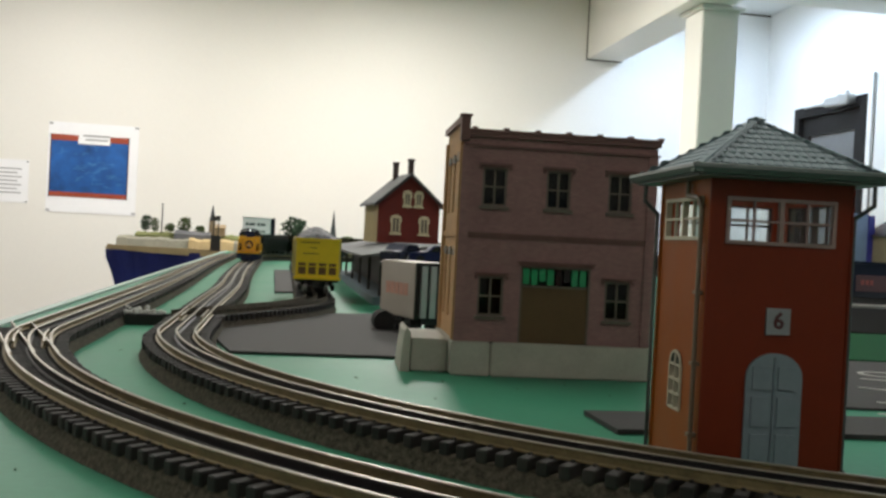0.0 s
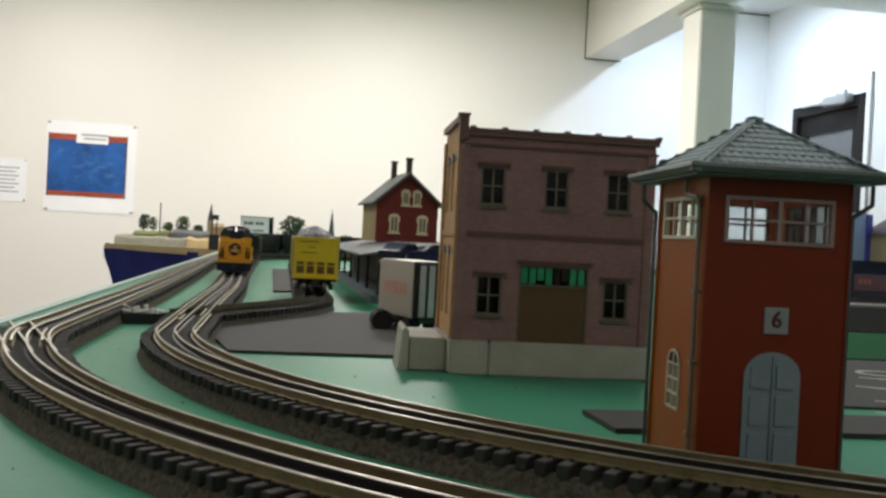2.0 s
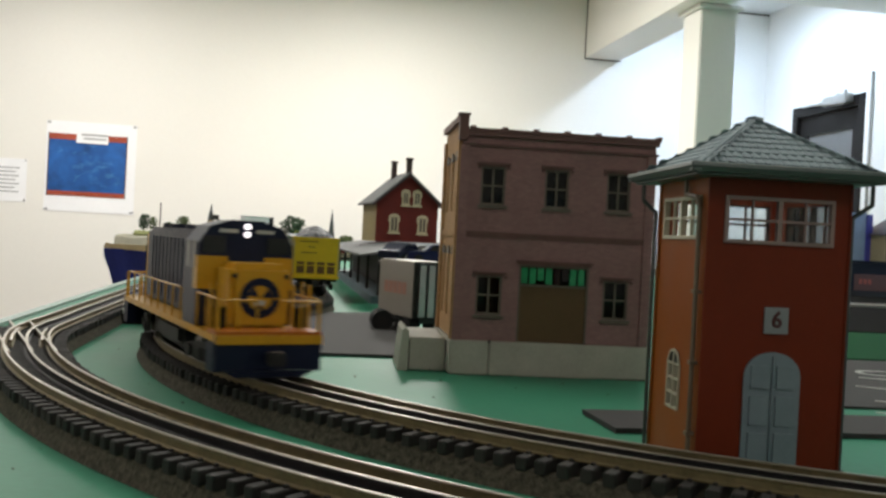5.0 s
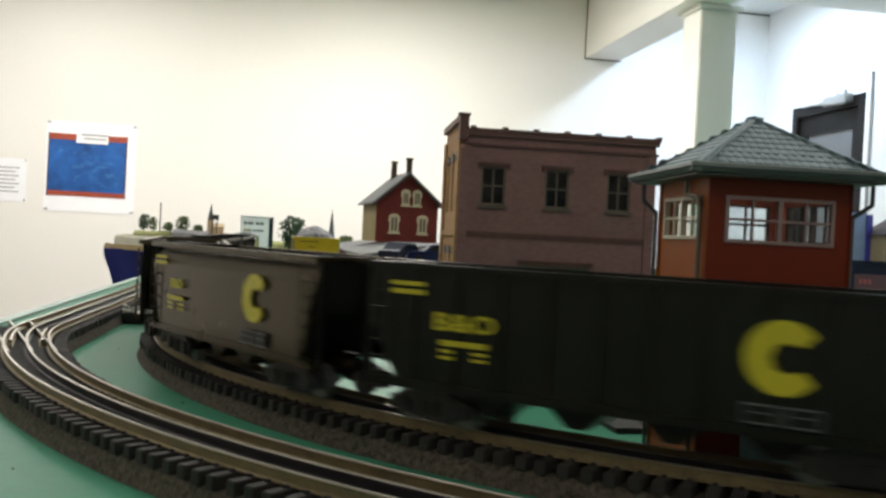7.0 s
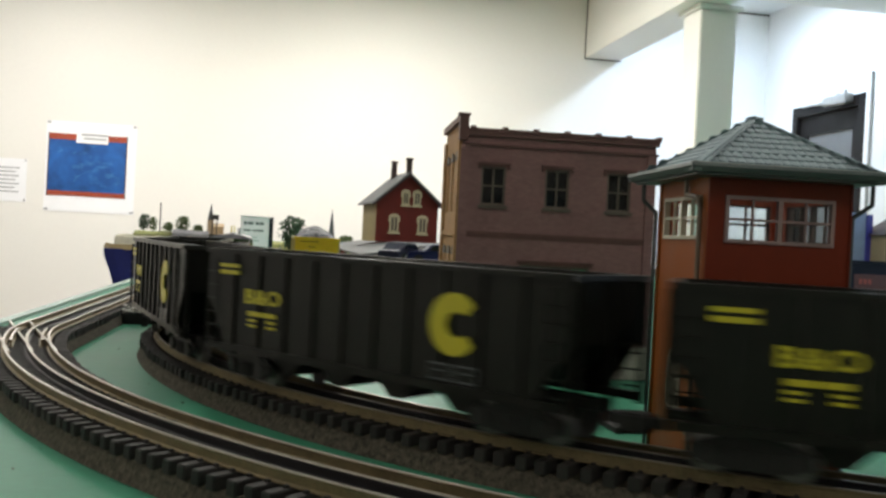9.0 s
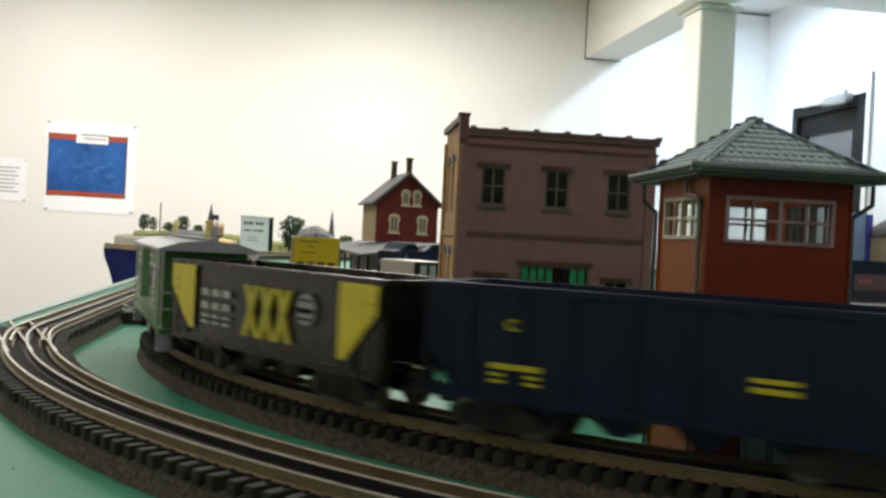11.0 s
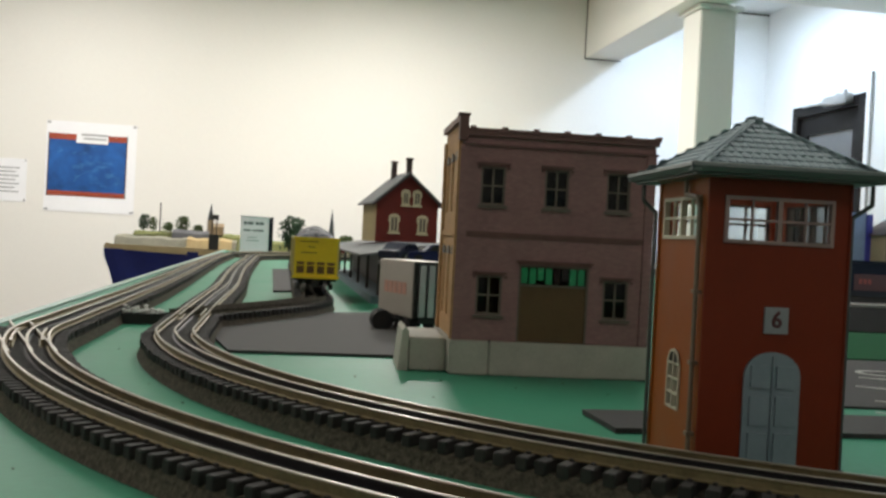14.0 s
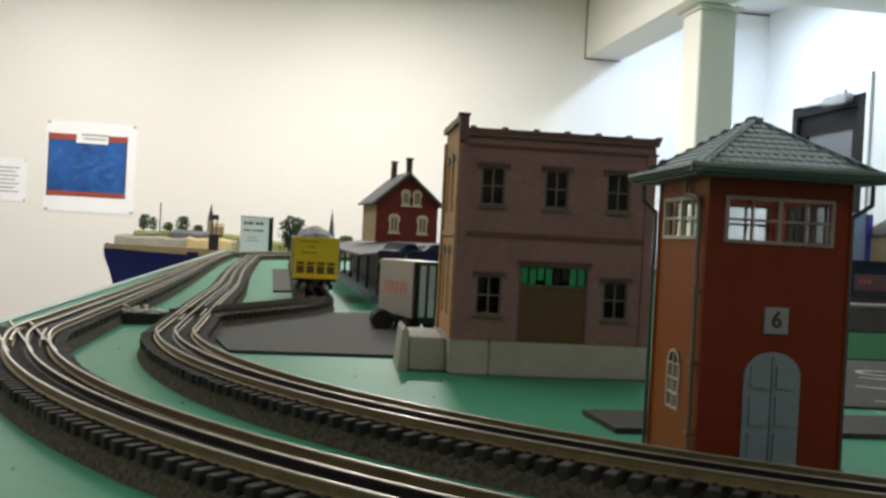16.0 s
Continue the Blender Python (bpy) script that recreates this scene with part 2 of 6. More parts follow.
for i in range(7):
    box(ink, 0.02 + 0.02 * (i % 3), 0.235 - 0.025 * (i % 2), -0.0045, -0.0035, 1.18 + 0.026 * i, 1.188 + 0.026 * i)
part("lettering", ink, M_GREYINK, notice, "grey printed lines")
for x, z in ((0.27, 1.39), (0.27, 1.13), (0.01, 1.39), (0.01, 1.13)):
    part("pin", ball(bmesh.new(), (x, -0.005, z), 0.006), M_POSTDARK, notice)

# ---- the table ----
TL, TR, TN, TF = -0.287, 2.95, -0.55, 4.75
table = thing("layout_table", ROOM @ Matrix.Translation((0, 0, 0)), "large green-painted plywood table carrying a model railway", "table")
part("tabletop", boxes((TL + 0.012, TR, TN, TF, TZ - 0.019, TZ)), M_GREEN, table, "green painted top")
part("edge_strip", boxes((TL, TL + 0.0118, TN, TF, TZ - 0.09, TZ + 0.003)), M_LIP, table, "pale edge strip")
part("apron", boxes((TL + 0.03, TR - 0.03, TN + 0.02, TN + 0.04, TZ - 0.12, TZ - 0.02), (TL + 0.03, TR - 0.03, TF - 0.04, TF - 0.02, TZ - 0.12, TZ - 0.02), (TR - 0.06, TR - 0.04, TN + 0.05, TF - 0.05, TZ - 0.12, TZ - 0.02)), M_WOOD, table)
for u in (TL + 0.08, 1.3, TR - 0.12):
    for v in (TN + 0.1, 2.0, TF - 0.15):
        part("leg", boxes((u, u + 0.07, v, v + 0.07, 0, TZ - 0.02)), M_WOOD, table)


# ---- track paths: a point, a heading (from -y, turning to +x) and pieces of (length, curvature) ----
class Path:
    def __init__(self, x, y, h, pieces, step=0.004):
        xs, self.step, self.back = [(x, y, h)], step, 0.0
        for length, k in pieces:
            for _ in range(max(1, round(length / step))):
                h += k * step
                x, y = x + math.sin(h) * step, y - math.cos(h) * step
                xs.append((x, y, h))
        self.table, self.length = xs, (len(xs) - 1) * step

    def at(self, s):
        s = min(max(s, 0.0), self.length - 1e-6)
        i = int(s / self.step)
        f = s / self.step - i
        a, b = self.table[i], self.table[min(i + 1, len(self.table) - 1)]
        return a[0] + (b[0] - a[0]) * f, a[1] + (b[1] - a[1]) * f, a[2] + (b[2] - a[2]) * f


def oval(x, y, h, d, l1, k1, k2, a, kr):
    """A closed loop through (x, y): d of straight before it, then the near curve, a straight a, and the far side closed by arcs of curvature kr."""
    quarter = math.pi / 2
    turn2 = (quarter - l1 * k1) / k2
    probe = Path(x, y, h, [(l1, k1), (turn2, k2), (a, 0), (quarter / kr, kr)])
    ex, ey, _ = probe.table[-1]
    fx, fy = x - math.sin(h) * d, y + math.cos(h) * d          # start of the long straight
    north, west = Vector((-math.sin(h), math.cos(h))), Vector((-math.cos(h), -math.sin(h)))
    r = 1 / kr
    delta = Vector((fx - ex, fy - ey))
    b = delta.dot(north)
    c = delta.dot(west)
    # the two far arcs move by r north and 2 r west, and r south again
    b, c = b - r + r, c - 2 * r
    pieces = [(d, 0), (l1, k1), (turn2, k2), (a, 0), (quarter / kr, kr), (b, 0), (quarter / kr, kr), (c, 0), (quarter / kr, kr)]
    return Path(fx, fy, h, pieces)


def ease(k):
    k = min(max(k, 0.0), 1.0)
    return k * k * (3 - 2 * k)


def bend(path, d, shift):
    """Push the long straight sideways by shift(metres before its near end), as the track was laid, and blend the closing arc into it."""
    start, rows = shift(d), []
    for i, (x, y, h) in enumerate(path.table):
        q = i * path.step
        w = shift(d - q) if q < d else start * ease((q - path.length + 0.6) / 0.6)
        rows.append((x + math.cos(h) * w, y + math.sin(h) * w, h))
    path.table = rows
    return path


D_IN, D_OUT = 2.45, 2.75
INNER = bend(oval(-0.2318, 0.8233, 0.1716, D_IN, 0.0431, 3.5951, 1.4886, 1.75, 1.6), D_IN, lambda a: 0.0045 * math.exp(-((a - 0.68) / 0.26) ** 2) - 0.011 * ease((a - 0.7) / 0.9))
OUTER = bend(oval(-0.3399, 0.8029, 0.1589, D_OUT, 0.0816, 2.586, 1.2, 1.6, 1.25), D_OUT, lambda a: -0.036 * ease((a - 0.4) / 1.9))
RAIL = 0.021          # rail head above the table
BED, TIE_H, GAUGE = 0.0095, 0.006, 0.0305


def sweep(bm, path, s0, s1, outline, step=0.012):
    """The closed outline of (side, height) drawn along the path; side grows to the left of the way."""
    n = max(2, int((s1 - s0) / step))
    rings = []
    for i in range(n + 1):
        x, y, h = path.at(s0 + (s1 - s0) * i / n)
        nx, ny = math.cos(h), math.sin(h)
        rings.append([bm.verts.new((x + nx * a, y + ny * a, TZ + z)) for a, z in outline])
    m = len(outline)
    for r0, r1 in zip(rings, rings[1:]):
        for j in range(m):
            bm.faces.new((r0[j], r0[(j + 1) % m], r1[(j + 1) % m], r1[j]))
    bm.faces.new(rings[0]), bm.faces.new(rings[-1][::-1])
    return bm


def rail_outline(side):
    z0, z1 = BED + TIE_H, RAIL
    return [(side - 0.0019, z0), (side + 0.0019, z0), (side + 0.0019, z0 + 0.0006), (side + 0.0005, z0 + 0.0012), (side + 0.0005, z1 - 0.0016),
            (side + 0.0010, z1 - 0.0011), (side + 0.0010, z1 - 0.0004), (side + 0.0006, z1), (side - 0.0006, z1), (side - 0.0010, z1 - 0.0004),
            (side - 0.0010, z1 - 0.0011), (side - 0.0005, z1 - 0.0016), (side - 0.0005, z0 + 0.0012), (side - 0.0019, z0 + 0.0006)]


def tie_mesh(length=0.056, width=0.0056):
    bm = bmesh.new()
    rbox(bm, -length / 2, length / 2, -width / 2, width / 2, 0, TIE_H, 0.0005)
    return mesh_of(bm, "tie", M_TIE)


def lay_track(path, s0, s1, near0, near1, label, spacing=0.0101, half=0.0275, sink=0.0, dull=False):
    tr = thing("railway_track", Matrix.Translation((0, 0, -sink)), label, "track", "three-rail tracks")
    bm = bmesh.new()
    sweep(bm, path, s0, s1, [(-half - 0.0025, 0.0002), (half + 0.0025, 0.0002), (half - 0.0005, BED - 0.0015), (half - 0.002, BED + 0.0004), (-half + 0.002, BED + 0.0004), (-half + 0.0005, BED - 0.0015)])
    part("roadbed", bm, M_BED, tr, "granular grey-brown roadbed")
    for side, material, label2 in ((GAUGE / 2, M_RAIL, ""), (0, M_BLACKRAIL, "blackened centre rail"), (-GAUGE / 2, M_RAIL, "")):
        bm = sweep(bmesh.new(), path, s0, s1, rail_outline(side), 0.01)
        ob = part("rail", bm, [material, M_BED if dull else M_WEB if material == M_RAIL else material, M_RAIL], tr, label2)
        for p in ob.data.polygons:
            k = p.index % 14
            p.material_index = 2 if k in (6, 7, 8) and not dull else 1
    me = tie_mesh()
    rest = bmesh.new()
    s, r = s0 + 0.004, random.Random(3)
    while s < s1:
        x, y, h = path.at(s)
        m = Matrix.Translation((x, y, TZ + BED)) @ Matrix.Rotation(h + r.uniform(-0.025, 0.025), 4, "Z")
        if near0 <= s <= near1:
            ob = new("tie", me)
            ob.parent = tr
            ob.matrix_local = m @ Matrix.Translation((r.uniform(-0.0008, 0.0008), 0, 0))
        else:
            vs = box(rest, -0.028, 0.028, -0.0028, 0.0028, 0, TIE_H)
            bmesh.ops.transform(rest, matrix=m, verts=vs)
        s += spacing
    if near1 > near0:
        spikes, s, r = bmesh.new(), s0 + 0.004, random.Random(5)
        while s < s1:
            if near0 <= s <= near1:
                x, y, h = path.at(s)
                for side in (-GAUGE / 2 - 0.0032, -GAUGE / 2 + 0.0032, GAUGE / 2 - 0.0032, GAUGE / 2 + 0.0032):
                    q = 0.0009
                    a = side + r.uniform(-0.0003, 0.0003)
                    vs = box(spikes, a - q, a + q, -q, q, BED + TIE_H - 0.0002, BED + TIE_H + 0.0011)
                    bmesh.ops.transform(spikes, matrix=Matrix.Translation((x, y, TZ)) @ Matrix.Rotation(h, 4, "Z"), verts=vs)
            s += spacing
        part("spike_field", spikes, M_TIE, tr)["kind"] = "stuff"
    if len(rest.verts):
        part("far_tie_field", rest, M_TIE, tr)["kind"] = "stuff"
    return tr


def all_tracks():
    inner = lay_track(INNER, 0, INNER.length - 0.002, D_IN - 1.1, D_IN + 1.1, "curved three-rail track on grey roadbed, worn bright rail heads")
    outer = lay_track(OUTER, 0, OUTER.length - 0.002, D_OUT - 1.0, D_OUT + 1.1, "outer three-rail track on grey roadbed, beside the table edge")
    SID = Path(-0.274, 0.99, math.pi - 0.36, [(0.2, 0), (0.2, 2.65), (1.75, 0)])
    lay_track(SID, 0, SID.length - 0.01, -1, -1, "dark siding track with a parked hopper car", dull=True)
    for tr, path, a in ((outer, OUTER, D_OUT + 0.045), (inner, INNER, D_IN - 0.2)):
        for side in (-GAUGE / 2 + 0.0048, GAUGE / 2 - 0.0048):
            ob = part("guard_rail", sweep(bmesh.new(), path, a, a + 0.085, rail_outline(side), 0.01), [M_RAIL, M_WEB], tr)
            for p in ob.data.polygons:
                p.material_index = 0 if p.index % 14 in (6, 7, 8) else 1
    shoulder = sweep(bmesh.new(), OUTER, D_OUT - 2.6, D_OUT - 0.2, [(-0.066, 0.0002), (-0.0272, 0.0002), (-0.0272, 0.0066), (-0.045, 0.0055)])
    part("roadbed_shoulder", shoulder, M_BED, outer, "spread grey ballast along the table edge")
    LEG = Path(-0.2745, 0.633, math.pi + 0.505, [(0.215, 0)])
    lay_track(LEG, 0, LEG.length - 0.005, 0.0, 0.3, "short straight turnout leg running off the table edge", sink=0.0012)
    return SID


SID = all_tracks()
# ---- the train ----
M_BLACK = mat("black_car_paint", (0.010, 0.0097, 0.007), 0.34, spec=0.24, scale=60, vary=0.35, bump=0.06)
M_DARKBROWN = mat("dark_brown_car_paint", (0.02, 0.016, 0.009), 0.28, spec=0.4, scale=60, vary=0.3, bump=0.06)
M_BROWNBLACK = mat("brown_black_car_paint", (0.064, 0.047, 0.024), 0.3, 0.65, spec=0.6, scale=60, vary=0.3, bump=0.06)
M_TAN = mat("glossy_brown_black_paint", (0.048, 0.035, 0.016), 0.24, 0.75, spec=0.6, scale=50, vary=0.25, bump=0.06)
M_NAVY = mat("navy_car_paint", (0.006, 0.01, 0.03), 0.4, spec=0.3, scale=50, vary=0.25)
M_YELLOW = mat("yellow_paint", (0.58, 0.5, 0.02), 0.4, scale=50, vary=0.12)
M_TRIYEL = mat("bright_yellow_panel", (0.78, 0.64, 0.02), 0.4, scale=50, vary=0.1)
M_ORANGEY = mat("golden_yellow_paint", (0.6, 0.3, 0.008), 0.38, scale=50, vary=0.12)
M_WHITE = mat("white_lettering", (0.5, 0.49, 0.45), 0.5, scale=60, vary=0.15)
M_COAL = mat("coal", (0.02, 0.02, 0.021), 0.6, scale=300, vary=0.5, bump=0.8)
M_TRUCK = mat("truck_metal", (0.02, 0.018, 0.016), 0.55, 0.2, scale=120, vary=0.3)
M_WHEEL = mat("wheel_steel", (0.25, 0.24, 0.23), 0.35, 0.8, scale=120, vary=0.2)
M_CABGREEN = mat("caboose_green", (0.045, 0.145, 0.028), 0.42, scale=50, vary=0.15)
# even dark matt paint, used mostly on the car ends
M_ENDS = mat("dark_end_paint", (0.01, 0.0095, 0.007), 0.75, spec=0.1, scale=60, vary=0.3, bump=0.06)
M_CABPANE = mat("green_tinted_pane", (0.014, 0.042, 0.014), 0.3, spec=0.3, scale=30, vary=0.1, bump=0)
M_PLATE = mat("pale_stencil_plate", (0.12, 0.125, 0.13), 0.5, scale=60, vary=0.2)
M_ROOFGREY = mat("caboose_roof_grey", (0.32, 0.33, 0.35), 0.4, scale=40, vary=0.15)
M_DARKGLASS = mat("dark_window", (0.01, 0.012, 0.012), 0.15, scale=30, vary=0.1, bump=0)
M_LAMP = mat("headlamp", (0.9, 0.9, 0.85), 0.3, emit=(1, 0.93, 0.95, 2))


M_SILLRED = mat("orange_red_sill", (0.45, 0.13, 0.008), 0.4, scale=50, vary=0.12)


def letters(text, size, material, parent, m, name="lettering", label="", thick=0.0003, squeeze=1.0):
    cu = bpy.data.curves.new("t", "FONT")
    cu.body, cu.size, cu.extrude, cu.align_x, cu.align_y, cu.resolution_u, cu.offset = text, size, thick, "CENTER", "CENTER", 2, size * 0.02
    t = bpy.data.objects.new("t", cu)
    scene.collection.objects.link(t)
    me = bpy.data.meshes.new_from_object(t.evaluated_get(bpy.context.evaluated_depsgraph_get()))
    bpy.data.objects.remove(t)
    me.materials.clear()
    me.materials.append(material)
    ob = new(name, me)
    ob.parent = parent
    ob.matrix_local = m @ Matrix.Diagonal((squeeze, 1, 1, 1))
    if label:
        ob["label"] = label
    return ob


def side_plane(side, x, z, out):
    """The pose of writing on a car's side: side -1 faces the outside of the curve (-y), +1 the other."""
    return Matrix.Translation((x, side * out, z)) @ Matrix.Rotation(math.pi if side > 0 else 0, 4, "Z") @ Matrix.Rotation(math.pi / 2, 4, "X")


def truck(parent, x, base=0.036, r=0.0085):
    """A four-wheel truck under a car at x; its own parts are two side frames, a bolster and four wheels."""
    t = part("truck", boxes((-0.007, 0.007, -0.021, 0.021, 0.010, 0.017)), M_TRUCK, parent)
    t.location = (x, 0, 0)
    for side in (-1, 1):
        y = side * 0.0235
        bm = bmesh.new()
        prism(bm, [(-base / 2 - 0.008, 0.0065), (-base / 2 - 0.008, 0.012), (-0.010, 0.0165), (0.010, 0.0165), (base / 2 + 0.008, 0.012), (base / 2 + 0.008, 0.0065), (base / 2, 0.005), (0.009, 0.0035), (-0.009, 0.0035), (-base / 2, 0.005)], y - 0.0015, y + 0.0015)
        for i in (-1, 1):
            tube(bm, (i * base / 2, y - side * 0.001, 0.0085), (i * base / 2, y + side * 0.0035, 0.0085), 0.0042, seg=10)
        for i in (-0.004, 0, 0.004):
            tube(bm, (i, y + side * 0.0022, 0.0045), (i, y + side * 0.0022, 0.012), 0.0014, seg=6)
        part("side_frame", bm, M_TRUCK, t)
        for i in (-1, 1):
            bm = bmesh.new()
            tube(bm, (i * base / 2, side * 0.0145, r), (i * base / 2, side * 0.0185, r), r, seg=18)
            tube(bm, (i * base / 2, side * 0.0135, r), (i * base / 2, side * 0.0145, r), r + 0.0012, seg=18)
            part("wheel", bm, M_WHEEL, t)
    return t


def coupler(parent, x, sign):
    bm = bmesh.new()
    box(bm, min(x, x + sign * 0.014), max(x, x + sign * 0.014), -0.0025, 0.0025, 0.0125, 0.0165)
    rbox(bm, x + sign * 0.016 - 0.005, x + sign * 0.016 + 0.005, -0.005, 0.005, 0.0105, 0.0185, 0.001)
    part("coupler", bm, M_TRUCK, parent)


def big_c(parent, x, z, r, side, out, material):
    """The large letter C with a stepped, notched throat, as a flat plate."""
    bm = bmesh.new()
    n, outer = 28, []
    for i in range(n + 1):
        a = radians(38) + radians(284) * i / n
        outer.append((math.cos(a) * r, math.sin(a) * r))
    pts = outer + [(r * q, r * w) for q, w in ((0.5, -0.3), (0.12, -0.42), (-0.2, -0.3), (-0.34, 0.0), (-0.2, 0.3), (0.12, 0.42), (0.5, 0.3))]
    f = bm.faces.new([bm.verts.new((px, py, 0)) for px, py in pts])
    e = bmesh.ops.extrude_face_region(bm, geom=[f])
    bmesh.ops.translate(bm, verts=[v for v in e["geom"] if isinstance(v, bmesh.types.BMVert)], vec=(0, 0, 0.0004))
    ob = part("emblem", bm, material, parent, "large yellow letter C")
    ob.matrix_local = side_plane(side, x, z, out)


HW = 0.0315          # half width of a car
def hopper(name, length, paint, top, mark, ink, ribs, label, group="hopper cars in the train", load=0.3, big=True, initials="B&O", slant=True, marks=True, smooth=False, gussets=0, c_at=0.51, c_r=0.0148, mark_size=0.0115, spread=1.4):
    """An open-top hopper: slope-sheet ends, ribbed sides, four outlet bays, ladders, trucks."""
    car = thing(name, Matrix.Identity(4), label, "hopper car", group)
    L, z0, z1 = (length / 2 - 0.0025 if marks else length / 2), 0.019, top
    for side in (-1, 1):
        shell = bmesh.new()
        y = side * HW
        y0, y1 = sorted((y, y - side * 0.0016))
        if smooth:
            kink = z1 - 0.0135
            prism(shell, [(-L, kink), (L, kink), (L * 0.87, z0 + 0.002), (-L * 0.87, z0 + 0.002)], y0, y1)
            prism(shell, [(y, kink), (y - side * 0.0016, kink), (y - side * 0.0066, z1 - 0.0022), (y - side * 0.005, z1 - 0.0022)], -L, L, "x")
            part("side", shell, paint, car)
            for i in range(gussets):
                x = -L * 0.93 + 1.86 * L * i / (gussets - 1)
                g = bmesh.new()
                prism(g, [(x - 0.0045, z1 - 0.003), (x + 0.0045, z1 - 0.003), (x + 0.001, kink + 0.004), (x - 0.001, kink + 0.004)], *sorted((y - side * 0.0052, y - side * 0.001)))
                part("gusset", g, M_ENDS, car)
            continue
        prism(shell, [(-L, z1 - 0.002), (L, z1 - 0.002), (L, z1 - 0.028), (L * 0.86, z0 + 0.002), (-L * 0.86, z0 + 0.002), (-L, z1 - 0.028)] if slant else
              [(-L, z1 - 0.002), (L, z1 - 0.002), (L, z0), (-L, z0)], y0, y1)
        part("side", shell, paint, car)
    for sgn in (-1, 1):
        bm = bmesh.new()
        a, b = sorted((sgn * L, sgn * (L - 0.0016)))
        box(bm, a, b, -HW + 0.0017, HW - 0.0017, z1 - 0.03, z1 - 0.002)
        prism(bm, [(sgn * L, z1 - 0.031), (sgn * (L - 0.0016), z1 - 0.0305), (sgn * L * 0.66, 0.024), (sgn * L * 0.67, 0.022)], -HW + 0.0018, HW - 0.0018)
        bmesh.ops.remove_doubles(bm, verts=bm.verts[:], dist=0.0014)
        part("end_sheet", bm, M_ENDS, car)
        for y in (-HW + 0.003, HW - 0.003, 0):
            part("end_post", boxes((min(sgn * (L + 0.0022), sgn * (L - 0.0005)), max(sgn * (L + 0.0022), sgn * (L - 0.0005)), y - 0.0015, y + 0.0015, 0.017, z1 - 0.003)), M_ENDS, car)
        for side in (-1, 1):
            lad = bmesh.new()
            for i in range(6):
                z = 0.024 + i * (z1 - 0.03) / 6
                tube(lad, (sgn * (L - 0.012), side * (HW + 0.002), z), (sgn * (L - 0.002), side * (HW + 0.002), z), 0.0005, seg=5)
            for xx in (L - 0.012, L - 0.002):
                tube(lad, (sgn * xx, side * (HW + 0.002), 0.02), (sgn * xx, side * (HW + 0.002), z1 - 0.006), 0.0005, seg=5)
            part("ladder", lad, paint, car)
        coupler(car, sgn * (L + 0.001), sgn)
        trk = truck(car, sgn * (L - 0.036), base=0.033)
    bm = bmesh.new()
    rim = 0.0028
    box(bm, -L - 0.001, L + 0.001, -HW - 0.0016, -HW + 0.0022, z1 - rim, z1)
    box(bm, -L - 0.001, L + 0.001, HW - 0.0022, HW + 0.0016, z1 - rim, z1)
    box(bm, -L - 0.001, -L + 0.002, -HW + 0.0023, HW - 0.0023, z1 - rim, z1)
    box(bm, L - 0.002, L + 0.001, -HW + 0.0023, HW - 0.0023, z1 - rim, z1)
    part("top_rim", bm, paint, car)
    for side in (-1, 1):
        part("side_sill", boxes((-L * 0.99, L * 0.99, min(side * (HW + 0.0012), side * (HW - 0.002)), max(side * (HW + 0.0012), side * (HW - 0.002)), z0 - 0.001, z0 + 0.003)), paint, car)
    part("centre_sill", boxes((-L, L, -0.004, 0.004, 0.0165, 0.0215)), paint, car)
    for i in range(0 if smooth else ribs):
        x = -L * 0.8 + 1.6 * L * i / (ribs - 1)
        for side in (-1, 1):
            bm = boxes((x - 0.0013, x + 0.0013, min(side * (HW + 0.0018), side * (HW - 0.0005)), max(side * (HW + 0.0018), side * (HW - 0.0005)), z0 + 0.003, z1 - rim))
            part("rib", bm, paint, car)
    for i in range(4):
        x = -L * 0.5 + L * i / 3
        bm = prism(bmesh.new(), [(x - 0.016, z0), (x + 0.016, z0), (x + 0.0045, 0.0085), (x - 0.0045, 0.0085)], -HW + 0.008, HW - 0.008)
        part("outlet_bay", bm, paint, car)
    bm = bmesh.new()
    r = random.Random(int(length * 1000) + ribs)
    nx, ny = 40, 12
    grid = [[bm.verts.new((-L + 0.004 + (2 * L - 0.008) * i / nx, -HW + 0.003 + (2 * HW - 0.006) * j / ny,
                           z1 - 0.006 + load * 0.012 * max(0, math.sin(math.pi * i / nx)) ** 0.6 * math.sin(math.pi * j / ny) * (0.75 + 0.25 * math.sin(i * 0.9)) + r.uniform(-0.0012, 0.0012))) for j in range(ny + 1)] for i in range(nx + 1)]
    for i in range(nx):
        for j in range(ny):
            bm.faces.new((grid[i][j], grid[i + 1][j], grid[i + 1][j + 1], grid[i][j + 1]))
    part("load", bm, M_COAL, car, "heap of black coal")
    out = HW + 0.0021
    for side in (-1,):
        if big:
            big_c(car, (L * c_at if side < 0 else -L * c_at), (z0 + z1) / 2 + 0.002, c_r, side, out, ink)
            for dx in (-0.0075, 0.0085):
                plate = part("data_plate", boxes((-0.0066, 0.0066, -0.004, 0.004, 0, 0.0003)), M_PLATE, car, "grey outlined data plate")
                plate.matrix_local = side_plane(side, (L * c_at if side < 0 else -L * c_at) + dx, z0 + 0.0085, out)
                part("plate_field", boxes((-0.0058, 0.0058, -0.0032, 0.0032, 0.0003, 0.0005)), M_BLACK, plate)
                part("plate_writing", boxes((-0.004, 0.004, 0.0002, 0.0008, 0.0005, 0.0006)), M_PLATE, plate)
        q = -1 if side < 0 else 1
        if not marks:
            continue
